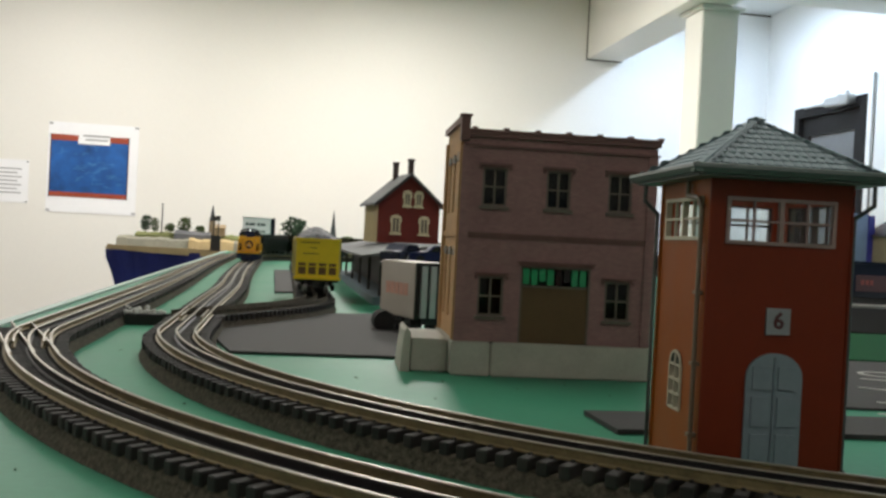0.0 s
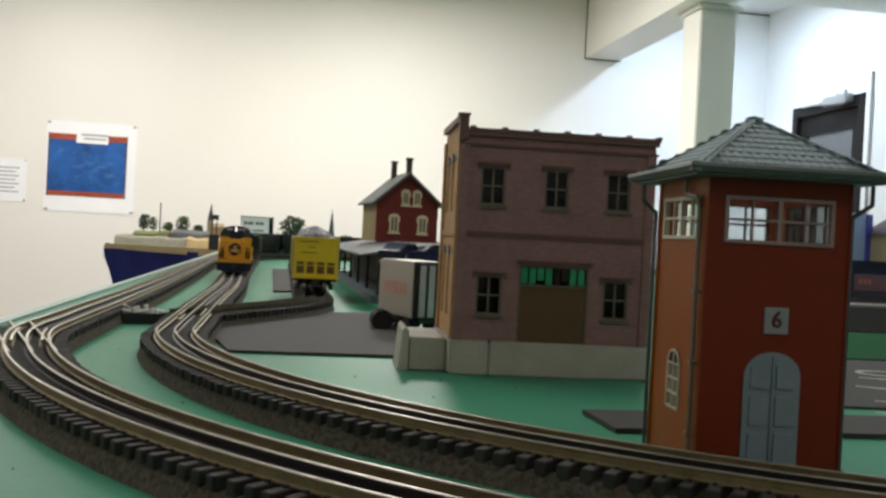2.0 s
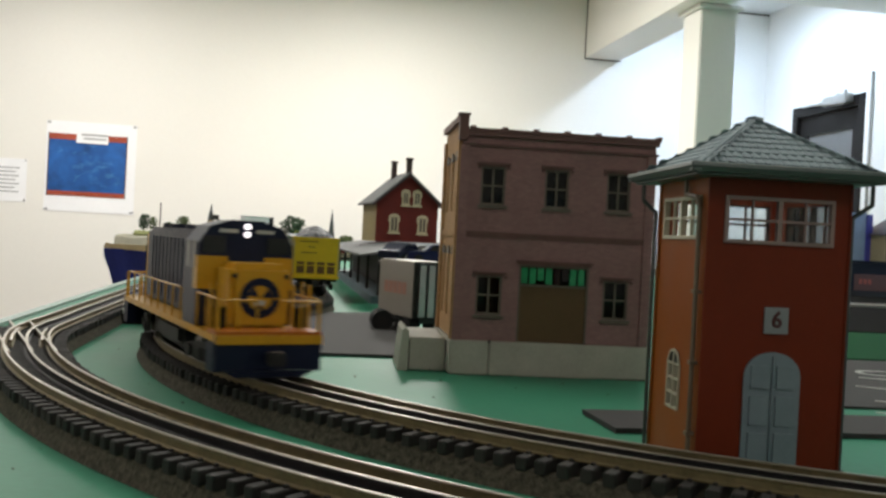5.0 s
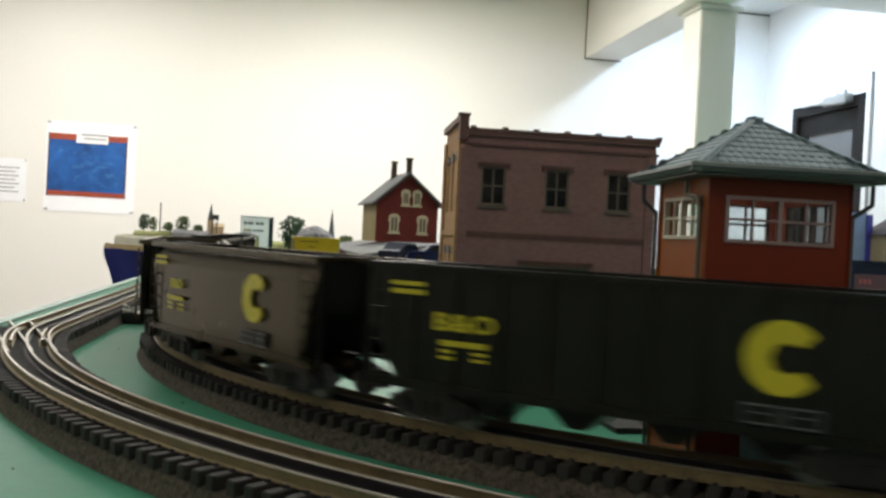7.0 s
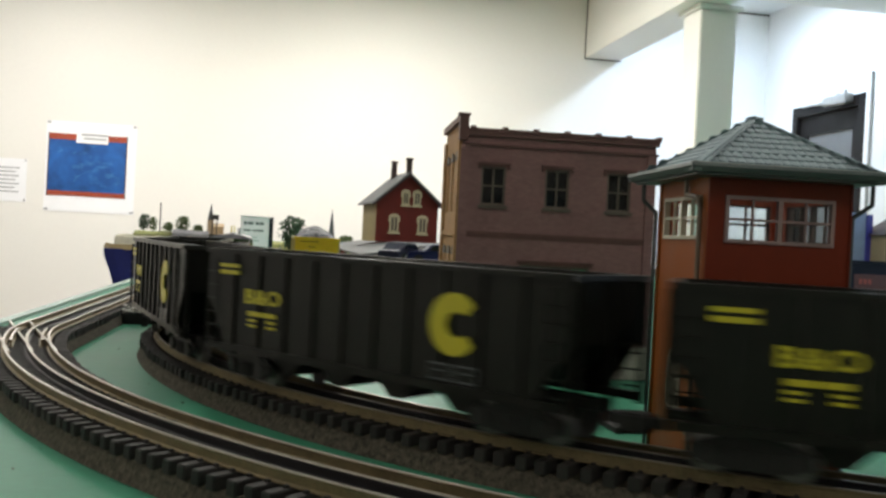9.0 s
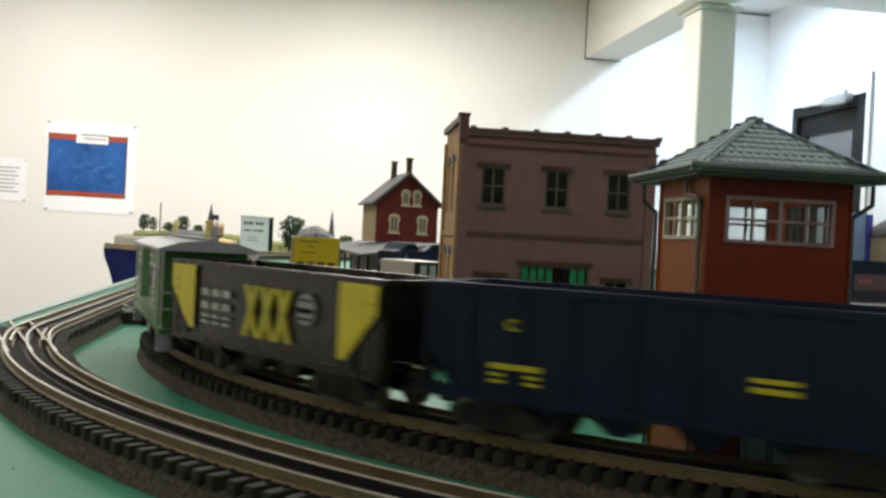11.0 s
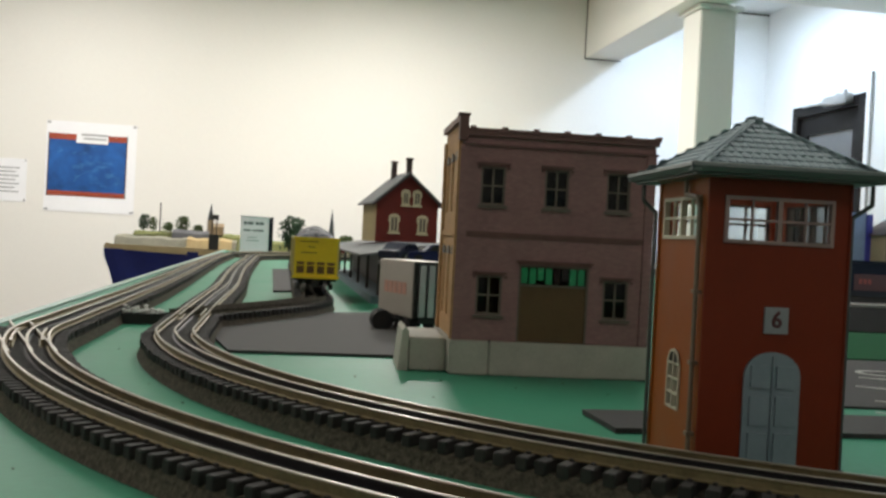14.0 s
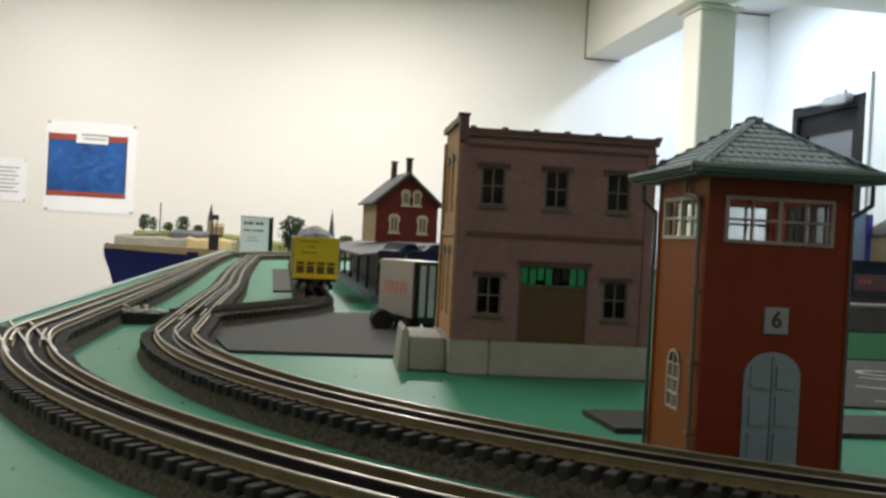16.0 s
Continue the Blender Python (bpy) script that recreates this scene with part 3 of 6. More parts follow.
        for za, zb in ((0.0035, 0.0055), (-0.0005, 0.0018)):
            part("stripe", boxes((-0.009, 0.009, za, zb, 0, 0.0004)), ink, car).matrix_local = side_plane(side, q * L * (0.82 if big else -0.42), z1 - (0.014 if big else 0.034), out)
        if big:
            letters(mark, mark_size, ink, car, side_plane(side, q * L * 0.58, z1 - 0.0265, out), squeeze=spread)
        else:
            for glyph, dx, size in zip(initials, (-0.0195, 0.0005, 0.0185), (0.027, 0.017, 0.027)):
                letters(glyph, size, ink, car, side_plane(side, -q * 0.002 - q * dx, (z0 + z1) / 2 - 0.002 - (0.0035 if size < 0.02 else 0), out), squeeze=0.95)
            letters(mark, 0.0075, ink, car, side_plane(side, q * L * 0.6, (z0 + z1) / 2 + 0.008, out))
        for x0, x1, za, zb in ((-0.012, -0.0005, 0.002, 0.0046), (0.0005, 0.012, 0.002, 0.0046), (-0.012, -0.005, -0.0012, 0.0002), (0.005, 0.012, -0.0012, 0.0002), (-0.012, -0.005, -0.0042, -0.0028), (0.005, 0.012, -0.0042, -0.0028)):
            part("stencil", boxes((x0, x1, za, zb, 0, 0.0004)), ink, car).matrix_local = side_plane(side, q * L * 0.58, z1 - 0.039, out)
    return car


def locomotive():
    """A six-axle road-switcher diesel: short nose, cab, long hood, walkways with handrails, pilot, fuel tank."""
    e = thing("diesel_locomotive", Matrix.Identity(4), "yellow-nosed dark blue diesel locomotive with a lit headlamp", "locomotive")
    L = 0.19
    part("frame", boxes((-L, L, -0.0325, 0.0325, 0.0225, 0.0265)), M_ORANGEY, e, "golden yellow deck edge")
    hood = bmesh.new()
    rbox(hood, -L + 0.02, 0.075, -0.0185, 0.0185, 0.0266, 0.087, 0.003)
    for i in range(12):
        x = -0.14 + i * 0.017
        box(hood, x, x + 0.0008, -0.0192, 0.0192, 0.032, 0.08)
    for x in (-0.13, -0.1, -0.03):
        tube(hood, (x, 0, 0.086), (x, 0, 0.0905), 0.013, seg=16)
    rbox(hood, 0.01, 0.04, -0.007, 0.007, 0.0865, 0.092, 0.001)
    part("long_hood", hood, M_NAVY, e)
    cab = bmesh.new()
    prism(cab, [(-0.031, 0.0266), (0.031, 0.0266), (0.031, 0.079), (0.024, 0.090), (0.010, 0.0945), (-0.010, 0.0945), (-0.024, 0.090), (-0.031, 0.079)], 0.0755, 0.12, "x")
    cabo = part("cab", cab, M_NAVY, e)
    for y in (-0.021, 0.021):
        bm = bmesh.new()
        rbox(bm, 0.1195, 0.1206, y - 0.0075, y + 0.0075, 0.073, 0.084, 0.0004)
        part("window", bm, M_DARKGLASS, cabo)
    bm = bmesh.new()
    for y in (-0.0311, 0.0311):
        for x in (0.083, 0.101):
            box(bm, x, x + 0.014, y - 0.0004, y + 0.0004, 0.063, 0.08)
    part("window", bm, M_DARKGLASS, cabo)
    for a, b in ((-0.0315, -0.012), (0.012, 0.0315)):
        part("cab_front", boxes((0.11, 0.1212, a, b, 0.05, 0.071)), M_ORANGEY, e)
        # lower half navy, standing in for the shaded gaps around the steps
        part("cab_front", boxes((0.11, 0.1212, a, b, 0.027, 0.0499)), M_NAVY, e, "lower cab front, painted dark for the shade at the steps")
        y0, y1 = (a + 0.001, a + 0.0095) if a < 0 else (b - 0.0095, b - 0.001)
        part("grab_iron", boxes((0.1655, 0.1665, (y0 + y1) / 2 - 0.0006, (y0 + y1) / 2 + 0.0006, 0.0268, 0.058)), M_ORANGEY, e)
    for y in (-0.0165, 0.0165):
        part("class_light", tube(bmesh.new(), (0.163, y, 0.0605), (0.1645, y, 0.0605), 0.0017, seg=8), M_DARKGLASS, e)
    nose = bmesh.new()
    rbox(nose, 0.1213, 0.163, -0.0195, 0.0195, 0.0266, 0.068, 0.004)
    part("nose", nose, M_ORANGEY, e, "golden yellow low nose")
    bm = bmesh.new()
    ring = [(math.cos(a) * r, math.sin(a) * r) for r in (0.0125,) for a in [radians(2 + i * 12.2) for i in range(30)]]
    ring += [(math.cos(a) * 0.0078, math.sin(a) * 0.0078) for a in [radians(355.8 - i * 12.2) for i in range(30)]]
    prism(bm, [(p[0], p[1] + 0.047) for p in ring], 0.163, 0.1637, "x")
    part("emblem", bm, M_NAVY, e, "dark round emblem on the nose")
    for a in (25, 145, 265):
        p = [(math.cos(radians(a + d)) * q, math.sin(radians(a + d)) * q + 0.047) for d, q in ((-24, 0.0079), (24, 0.0079), (0, 0.0012))]
        part("emblem_wedge", prism(bmesh.new(), p, 0.163, 0.1638, "x"), M_NAVY, e, "dark wedge inside the emblem")
    part("emblem_mark", boxes((0.1635, 0.1642, -0.0035, 0.003, 0.0425, 0.0455)), M_WHITE, e, "pale mark inside the emblem")
    # dark blocks that put the recess shade beside the nose into colour
    for y in (-0.0255, 0.0255):
        part("step_well", boxes((0.1625, 0.1645, y - 0.0045, y + 0.0045, 0.0275, 0.0415)), M_ENDS, e, "dark block for the recess shade beside the nose")
        part("nose_post", boxes((0.1660, 0.1675, y - 0.0062, y - 0.0046, 0.0275, 0.056), (0.1660, 0.1675, y + 0.0046, y + 0.0062, 0.0275, 0.056)), M_ORANGEY, e)
    part("anti_climber", boxes((0.1650, 0.1935, -0.0322, 0.0322, 0.0268, 0.0290)), M_SILLRED, e, "orange-red lip over the pilot")
    part("roof_stripe", prism(bmesh.new(), [(0.0245, 0.0903), (0.0313, 0.0795), (0.0318, 0.0803), (0.0251, 0.0911)], 0.082, 0.121, "x"), M_WHITE, e, "pale stripe along the cab roof edge")
    lamp = bmesh.new()
    for z in (0.0855, 0.0905):
        tube(lamp, (0.119, 0, z), (0.1222, 0, z), 0.0018, seg=12)
    part("headlight", lamp, M_LAMP, e, "lit twin headlamp")
    bm = bmesh.new()
    for y in (-0.012, 0.012):
        box(bm, 0.1195, 0.1208, y - 0.006, y + 0.006, 0.0863, 0.0886)
    part("number_board", bm, M_WHITE, e, "small pale number boards")
    for sgn in (-1, 1):
        a, b = sorted((sgn * L, sgn * (L + 0.003)))
        bm = boxes((a, b, -0.0325, 0.0325, 0.006, 0.0265))
        prism(bm, [(-0.028, 0.006), (0.028, 0.006), (0.02, 0.002), (-0.02, 0.002)], sgn * (L + 0.0035), sgn * (L + 0.006), "x")
        box(bm, min(sgn * L, sgn * (L - 0.02)), max(sgn * L, sgn * (L - 0.02)), -0.033, -0.026, 0.005, 0.022)
        box(bm, min(sgn * L, sgn * (L - 0.02)), max(sgn * L, sgn * (L - 0.02)), 0.026, 0.033, 0.005, 0.022)
        part("pilot", bm, M_NAVY, e, "dark pilot with steps")
        part("buffer_beam", boxes((min(sgn * (L + 0.0031), sgn * (L + 0.005)), max(sgn * (L + 0.0031), sgn * (L + 0.005)), -0.0325, 0.0325, 0.0215, 0.0268)), M_ORANGEY, e)
        rails = bmesh.new()
        x = sgn * (L + 0.001)
        for y in (-0.031, -0.019, -0.008, 0.008, 0.019, 0.031):
            tube(rails, (x, y, 0.0265), (x, y, 0.047), 0.0007, seg=6)
        tube(rails, (x, -0.031, 0.047), (x, -0.008, 0.047), 0.0007, seg=6)
        tube(rails, (x, 0.008, 0.047), (x, 0.031, 0.047), 0.0007, seg=6)
        part("end_rail", rails, M_ORANGEY, e)
        coupler(e, sgn * (L + 0.004), sgn)
    for side in (-1, 1):
        rails = bmesh.new()
        for i in range(9):
            x = -L + 0.012 + i * 0.031
            tube(rails, (x, side * 0.0315, 0.0265), (x, side * 0.0315, 0.048), 0.0006, seg=6)
        tube(rails, (-L + 0.012, side * 0.0315, 0.048), (-L + 0.26, side * 0.0315, 0.048), 0.0006, seg=6)
        for x in (0.128, 0.158, L - 0.003):
            tube(rails, (x, side * 0.0315, 0.0265), (x, side * 0.0315, 0.048), 0.0006, seg=6)
        tube(rails, (0.128, side * 0.0315, 0.048), (L - 0.003, side * 0.0315, 0.048), 0.0006, seg=6)
        part("handrail", rails, M_ORANGEY, e)
    tank = bmesh.new()
    rbox(tank, -0.05, 0.05, -0.028, 0.028, 0.005, 0.022, 0.004)
    part("fuel_tank", tank, M_TRUCK, e)
    rear = bmesh.new()
    rbox(rear, -L + 0.012, -L + 0.0199, -0.018, 0.018, 0.027, 0.083, 0.002)
    part("rear_panel", rear, M_ORANGEY, e)
    for c in e.children_recursive:
        if c.type == "MESH":
            c.data.transform(Matrix.Diagonal((0.79, 1, 1, 1)))
    for sgn in (-1, 1):
        truck(e, sgn * 0.094, base=0.05, r=0.009)
    return e


def caboose():
    """A bay caboose: green body, grey roof with running boards, cupola, open platforms with steps."""
    c = thing("caboose", Matrix.Identity(4), "green caboose with a grey roof and white lettering", "caboose")
    L, z0, z1 = 0.0925, 0.02, 0.072
    E = 0.022                # depth of the end platforms
    body = bmesh.new()
    box(body, -L, L, -0.03, 0.03, z0, z1)
    part("body", body, M_CABGREEN, c)
    for side in (-1, 1):
        bay = bmesh.new()
        prism(bay, [(-0.028, side * 0.0301), (-0.021, side * 0.035), (0.011, side * 0.035), (0.018, side * 0.0301)], 0.034, z1 - 0.002, "z")
        part("bay", bay, M_CABGREEN, c)
    roof = bmesh.new()
    prism(roof, [(-0.034, z1), (0.034, z1), (0.034, z1 + 0.0015), (0.02, z1 + 0.006), (0, z1 + 0.008), (-0.02, z1 + 0.006), (-0.034, z1 + 0.0015)], -L - E - 0.002, L + E + 0.002, "x")
    part("roof", roof, M_ROOFGREY, c)
    part("running_board", boxes((-L - E, L + E, -0.005, 0.005, z1 + 0.0085, z1 + 0.0095)), M_ROOFGREY, c)
    for i in range(11):
        x = -L + i * 2 * L / 10
        part("roof_seam", boxes((x - 0.0006, x + 0.0006, -0.0335, 0.0335, z1 + 0.0012, z1 + 0.0022)), M_ROOFGREY, c)
    stack = bmesh.new()
    tube(stack, (0.05, 0.012, z1 + 0.005), (0.05, 0.012, z1 + 0.016), 0.0022)
    tube(stack, (0.05, 0.012, z1 + 0.016), (0.05, 0.012, z1 + 0.018), 0.0034)
    for sgn in (-1, 1):
        grab = bmesh.new()
        xa, xb, zt = sgn * (L - 0.004), sgn * (L + E - 0.003), z1 + 0.021
        for p0, p1 in (((xa, 0, z1 + 0.009), (xa + sgn * 0.003, 0, zt)), ((xa + sgn * 0.003, 0, zt), (xb - sgn * 0.003, 0, zt)), ((xb - sgn * 0.003, 0, zt), (xb, 0, z1 + 0.009))):
            tube(grab, p0, p1, 0.0009, seg=6)
        part("grab_iron", grab, M_YELLOW, c, "yellow wire arch over the roof end")
    part("stove_pipe", stack, M_ROOFGREY, c)
    part("sill", boxes((-L - E, L + E, -0.031, 0.031, 0.0165, 0.02)), M_CABGREEN, c)
    for sgn in (-1, 1):
        x0 = sgn * (L + E - 0.0005)
        for y0, y1 in ((-0.03, -0.012), (0.03, 0.012)):
            pl = bmesh.new()
            tube(pl, (x0, y0, 0.02), (x0, y0, z1), 0.0007, seg=6)
            tube(pl, (x0, y1, 0.02), (x0, y1, 0.044), 0.0007, seg=6)
            for z in (0.033, 0.044):
                tube(pl, (x0, y0, z), (x0, y1, z), 0.0007, seg=6)
            part("end_railing", pl, M_WHITE, c)
        for side in (-1, 1):
            st = bmesh.new()
            a, b = sorted((sgn * (L + 0.002), sgn * (L + E - 0.001)))
            for k in range(3):
                ya, yb = sorted((side * 0.031, side * 0.024))
                box(st, a, b, ya, yb, 0.0045 + k * 0.0055, 0.0055 + k * 0.0055)
            box(st, a, a + 0.0006, min(side * 0.031, side * 0.024), max(side * 0.031, side * 0.024), 0.0045, 0.017)
            box(st, b - 0.0006, b, min(side * 0.031, side * 0.024), max(side * 0.031, side * 0.024), 0.0045, 0.017)
            part("step", st, M_ROOFGREY, c)
        part("door", boxes((min(sgn * L, sgn * (L + 0.0006)), max(sgn * L, sgn * (L + 0.0006)), -0.007, 0.007, 0.022, 0.062)), M_YELLOW, c)
        coupler(c, sgn * (L + E - 0.002), sgn)
        truck(c, sgn * 0.052, base=0.033)
    eq = bmesh.new()
    rbox(eq, -0.018, 0.022, -0.027, 0.027, 0.0055, 0.0163, 0.001)
    part("equipment_box", eq, M_ROOFGREY, c, "pale grey box under the floor")
    for side in (-1, 1):
        q = 1 if side < 0 else -1
        for x in (-0.0775, -0.0335, 0.0325, 0.0745):
            part("window", boxes((q * x - 0.0045, q * x + 0.0045, *sorted((side * 0.0301, side * 0.0307)), 0.043, 0.059)), M_CABPANE, c)
        part("window", boxes((-0.0105, -0.0005, *sorted((side * 0.0351, side * 0.0356)), 0.043, 0.059)), M_CABPANE, c)
        bm = bmesh.new()
        for k in range(6):
            box(bm, -0.008, 0.008, 0.0105 - k * 0.0047, 0.0133 - k * 0.0047, 0, 0.0005)
        part("lettering", bm, M_WHITE, c, "stack of white lettering bars").matrix_local = side_plane(side, q * 0.0585, 0.042, 0.0303)
        for x0, x1, z, h, out in ((-0.0795, -0.0285, 0.0345, 0.0034, 0.0303), (-0.0175, 0.0085, 0.0335, 0.003, 0.0356), (-0.0215, 0.0085, 0.0655, 0.0018, 0.0356), (-0.0155, 0.0045, 0.0605, 0.0032, 0.0356),
                                  (0.0225, 0.0485, 0.066, 0.0034, 0.0303), (0.0225, 0.0665, 0.060, 0.003, 0.0303)):
            bm = bmesh.new()
            x = x0
            while x < x1 - 0.001:
                box(bm, x, min(x + 0.0042, x1), -h / 2, h / 2, 0, 0.0005)
                x += 0.0049
            part("lettering", bm, M_WHITE, c, "white lettering bar").matrix_local = side_plane(side, (q - 1) * (x0 + x1) / 2, z, out)
    for ob in c.children:
        if not ob.name.startswith("truck"):
            ob.location.x += 0.0135
    return c


def xxx_car():
    """A dark hopper with yellow triangle ends and a row of yellow crosses."""
    car = hopper("hopper_car", 0.216, M_DARKBROWN, 0.068, "", M_WHITE, 2, "dark brown hopper car with yellow triangles and crosses", big=False, initials="", slant=False, marks=False)
    L, z0, z1, out = 0.108, 0.019, 0.068, HW + 0.0024
    for side in (-1, 1):
        for q in (-1, 1):
            bm = prism(bmesh.new(), [(q * L * 0.98, z1 - 0.003), (q * L * 0.70, z1 - 0.003), (q * L * 0.70, z0 + 0.007), (q * L * 0.75, z0 + 0.007), (q * L * 0.98, z1 - 0.017)], *sorted((side * out, side * (out - 0.0005))))
            part("triangle", bm, M_TRIYEL, car, "yellow triangle panel")
        for k in range(3):
            bm = bmesh.new()
            xc = (0.008 if side < 0 else -0.008) + (k - 1) * 0.0165
            for t in (-1, 1):
                prism(bm, [(xc - 0.0082 * t, z0 + 0.009), (xc - 0.0030 * t, z0 + 0.009), (xc + 0.0082 * t, z1 - 0.011), (xc + 0.0030 * t, z1 - 0.011)], *sorted((side * (out + 0.0004 * (t + 1)), side * (out - 0.0006))))
            part("cross", bm, M_YELLOW, car, "yellow diagonal cross")
        for k in range(12):
            i, j = k % 3, k // 3
            xx = (-0.062 + i * 0.0125) * (1 if side < 0 else -1)
            h = 0.0042 if j > 1 else 0.0016
            part("stencil", boxes((xx - 0.0042, xx + 0.0042, *sorted((side * out, side * (out - 0.0005))), z0 + (0.0115, 0.0155, 0.0205, 0.0285)[j], z0 + (0.0115, 0.0155, 0.0205, 0.0285)[j] + h)), M_WHITE, car)
        disc = bmesh.new()
        xx = 0.046 * (1 if side < 0 else -1)
        tube(disc, (xx, side * (out - 0.0005), 0.048), (xx, side * out, 0.048), 0.0085, seg=24)
        part("emblem", disc, M_GREYINK, car, "round pale emblem")
        for z, w, h in ((0.053, 0.005, 0.0012), (0.0475, 0.0072, 0.0026), (0.043, 0.0055, 0.0012)):
            part("emblem_writing", boxes((xx - w, xx + w, *sorted((side * (out + 0.0004), side * (out + 0.0001))), z - h / 2, z + h / 2)), M_ENDS, car)
    return car
CAR_GAP = 0.022
cars = [hopper("hopper_car", 0.255, M_BLACK, 0.077, "WM", M_YELLOW, 10, "black open hopper car with yellow letter C, loaded with coal"),
        hopper("hopper_car", 0.260, M_BLACK, 0.077, "B&O", M_YELLOW, 10, "black ribbed hopper car with yellow letter C, loaded with coal"),
        hopper("hopper_car", 0.226, M_TAN, 0.077, "B&O", M_YELLOW, 2, "glossy brown-black smooth-sided hopper car with yellow letter C", smooth=True, c_at=0.425, c_r=0.0138, mark_size=0.0085, spread=1.1),
        hopper("hopper_car", 0.274, M_BROWNBLACK, 0.077, "B&O", M_WHITE, 2, "dark brown offset-side hopper car with white letters", big=False, smooth=True, gussets=11),
        hopper("hopper_car", 0.270, M_BLACK, 0.077, "B&O", M_YELLOW, 10, "black ribbed hopper car with yellow letter C, loaded with coal"),
        hopper("hopper_car", 0.263, M_BLACK, 0.077, "B&O", M_YELLOW, 10, "black ribbed hopper car with yellow letter C, loaded with coal"),
        hopper("hopper_car", 0.248, M_BLACK, 0.077, "WM", M_YELLOW, 10, "black ribbed hopper car with yellow letter C, loaded with coal"),
        hopper("hopper_car", 0.228, M_BLACK, 0.077, "B&O", M_YELLOW, 10, "black ribbed hopper car with yellow letter C, loaded with coal"),
        hopper("hopper_car", 0.223, M_NAVY, 0.07, "C", M_YELLOW, 8, "navy blue hopper car with yellow lettering bars", big=False, initials=""),
        xxx_car()]
engine, van = locomotive(), caboose()
# offsets of the vehicles' middles from the gap behind the first car
PITCHES = (0.277, 0.282, 0.248, 0.296, 0.292, 0.285, 0.270, 0.250, 0.245, 0.230)
TRAIN = [(engine, PITCHES[0] + 0.152 + 0.013, 0.094)]
off = PITCHES[0]
for c, pitch in zip(cars, PITCHES):
    slack = 0.0055 if c is not cars[-1] else 0.0
    TRAIN.append((c, off - pitch / 2 - slack, (pitch - CAR_GAP) / 2 - 0.0385))
    off -= pitch
TRAIN.append((van, off - 0.124, 0.052))
# ---- model buildings ----
def brick_mat(name, colour, mortar, w=0.0042, h=0.0014, rough=0.65):
    """Tiny moulded brick courses: tone and relief."""
    m = mat(name, colour, rough, scale=35, vary=0.16, bump=0, spec=0.3)
    n, l = m.node_tree.nodes, m.node_tree.links
    b = n["Principled BSDF"]
    co = n.new("ShaderNodeTexCoord")
    sep, comb, add = n.new("ShaderNodeSeparateXYZ"), n.new("ShaderNodeCombineXYZ"), n.new("ShaderNodeMath")
    l.new(co.outputs["Object"], sep.inputs[0])
    l.new(sep.outputs[0], add.inputs[0])
    l.new(sep.outputs[1], add.inputs[1])
    l.new(add.outputs[0], comb.inputs[0])
    l.new(sep.outputs[2], comb.inputs[1])
    br = n.new("ShaderNodeTexBrick")
    br.inputs["Scale"].default_value = 1.0
    br.inputs["Brick Width"].default_value, br.inputs["Row Height"].default_value, br.inputs["Mortar Size"].default_value = w, h, h * 0.09
    br.inputs["Color1"].default_value, br.inputs["Color2"].default_value, br.inputs["Mortar"].default_value = (1, 1, 1, 1), (0.82, 0.82, 0.82, 1), (*mortar, 1)
    l.new(comb.outputs[0], br.inputs["Vector"])
    old = b.inputs["Base Color"].links[0].from_socket
    mul = n.new("ShaderNodeVectorMath")
    mul.operation = "MULTIPLY"
    l.new(old, mul.inputs[0])
    l.new(br.outputs["Color"], mul.inputs[1])
    l.new(mul.outputs[0], b.inputs["Base Color"])
    bp = n.new("ShaderNodeBump")
    bp.invert = True
    bp.inputs["Strength"].default_value, bp.inputs["Distance"].default_value = 0.5, 0.0003
    l.new(br.outputs["Fac"], bp.inputs["Height"])
    l.new(bp.outputs[0], b.inputs["Normal"])
    return m


def wall(bm, w, h, t, holes, z0=0.0):
    """A wall along x from 0 to w, its face at y = 0, t thick, with rectangular openings (x0, x1, z0, z1): one closed shell."""
    xs = sorted({0.0, w, *[v for q in holes for v in q[:2]]})
    zs = sorted({z0, h, *[min(max(v, z0), h) for q in holes for v in q[2:]]})
    nx, nz = len(xs) - 1, len(zs) - 1
    v = {(i, j, k): bm.verts.new((xs[i], (0, t)[k], zs[j])) for i in range(nx + 1) for j in range(nz + 1) for k in (0, 1)}

    def solid(i, j):
        if not (0 <= i < nx and 0 <= j < nz):
            return False
        x, z = (xs[i] + xs[i + 1]) / 2, (zs[j] + zs[j + 1]) / 2
        return not any(q[0] < x < q[1] and q[2] < z < q[3] for q in holes)

    for i in range(nx):
        for j in range(nz):
            if not solid(i, j):
                continue
            for k in (0, 1):
                bm.faces.new((v[i, j, k], v[i + 1, j, k], v[i + 1, j + 1, k], v[i, j + 1, k]))
            for di, dj, p, q in ((-1, 0, (0, 0), (0, 1)), (1, 0, (1, 0), (1, 1)), (0, -1, (0, 0), (1, 0)), (0, 1, (0, 1), (1, 1))):
                if not solid(i + di, j + dj):
                    a, b = (i + p[0], j + p[1]), (i + q[0], j + q[1])
                    bm.faces.new((v[(*a, 0)], v[(*b, 0)], v[(*b, 1)], v[(*a, 1)]))
    bmesh.ops.delete(bm, geom=[p for p in bm.verts if not p.link_faces], context="VERTS")
    return bm


def put(bm, m):
    bm.transform(m)
    return bm


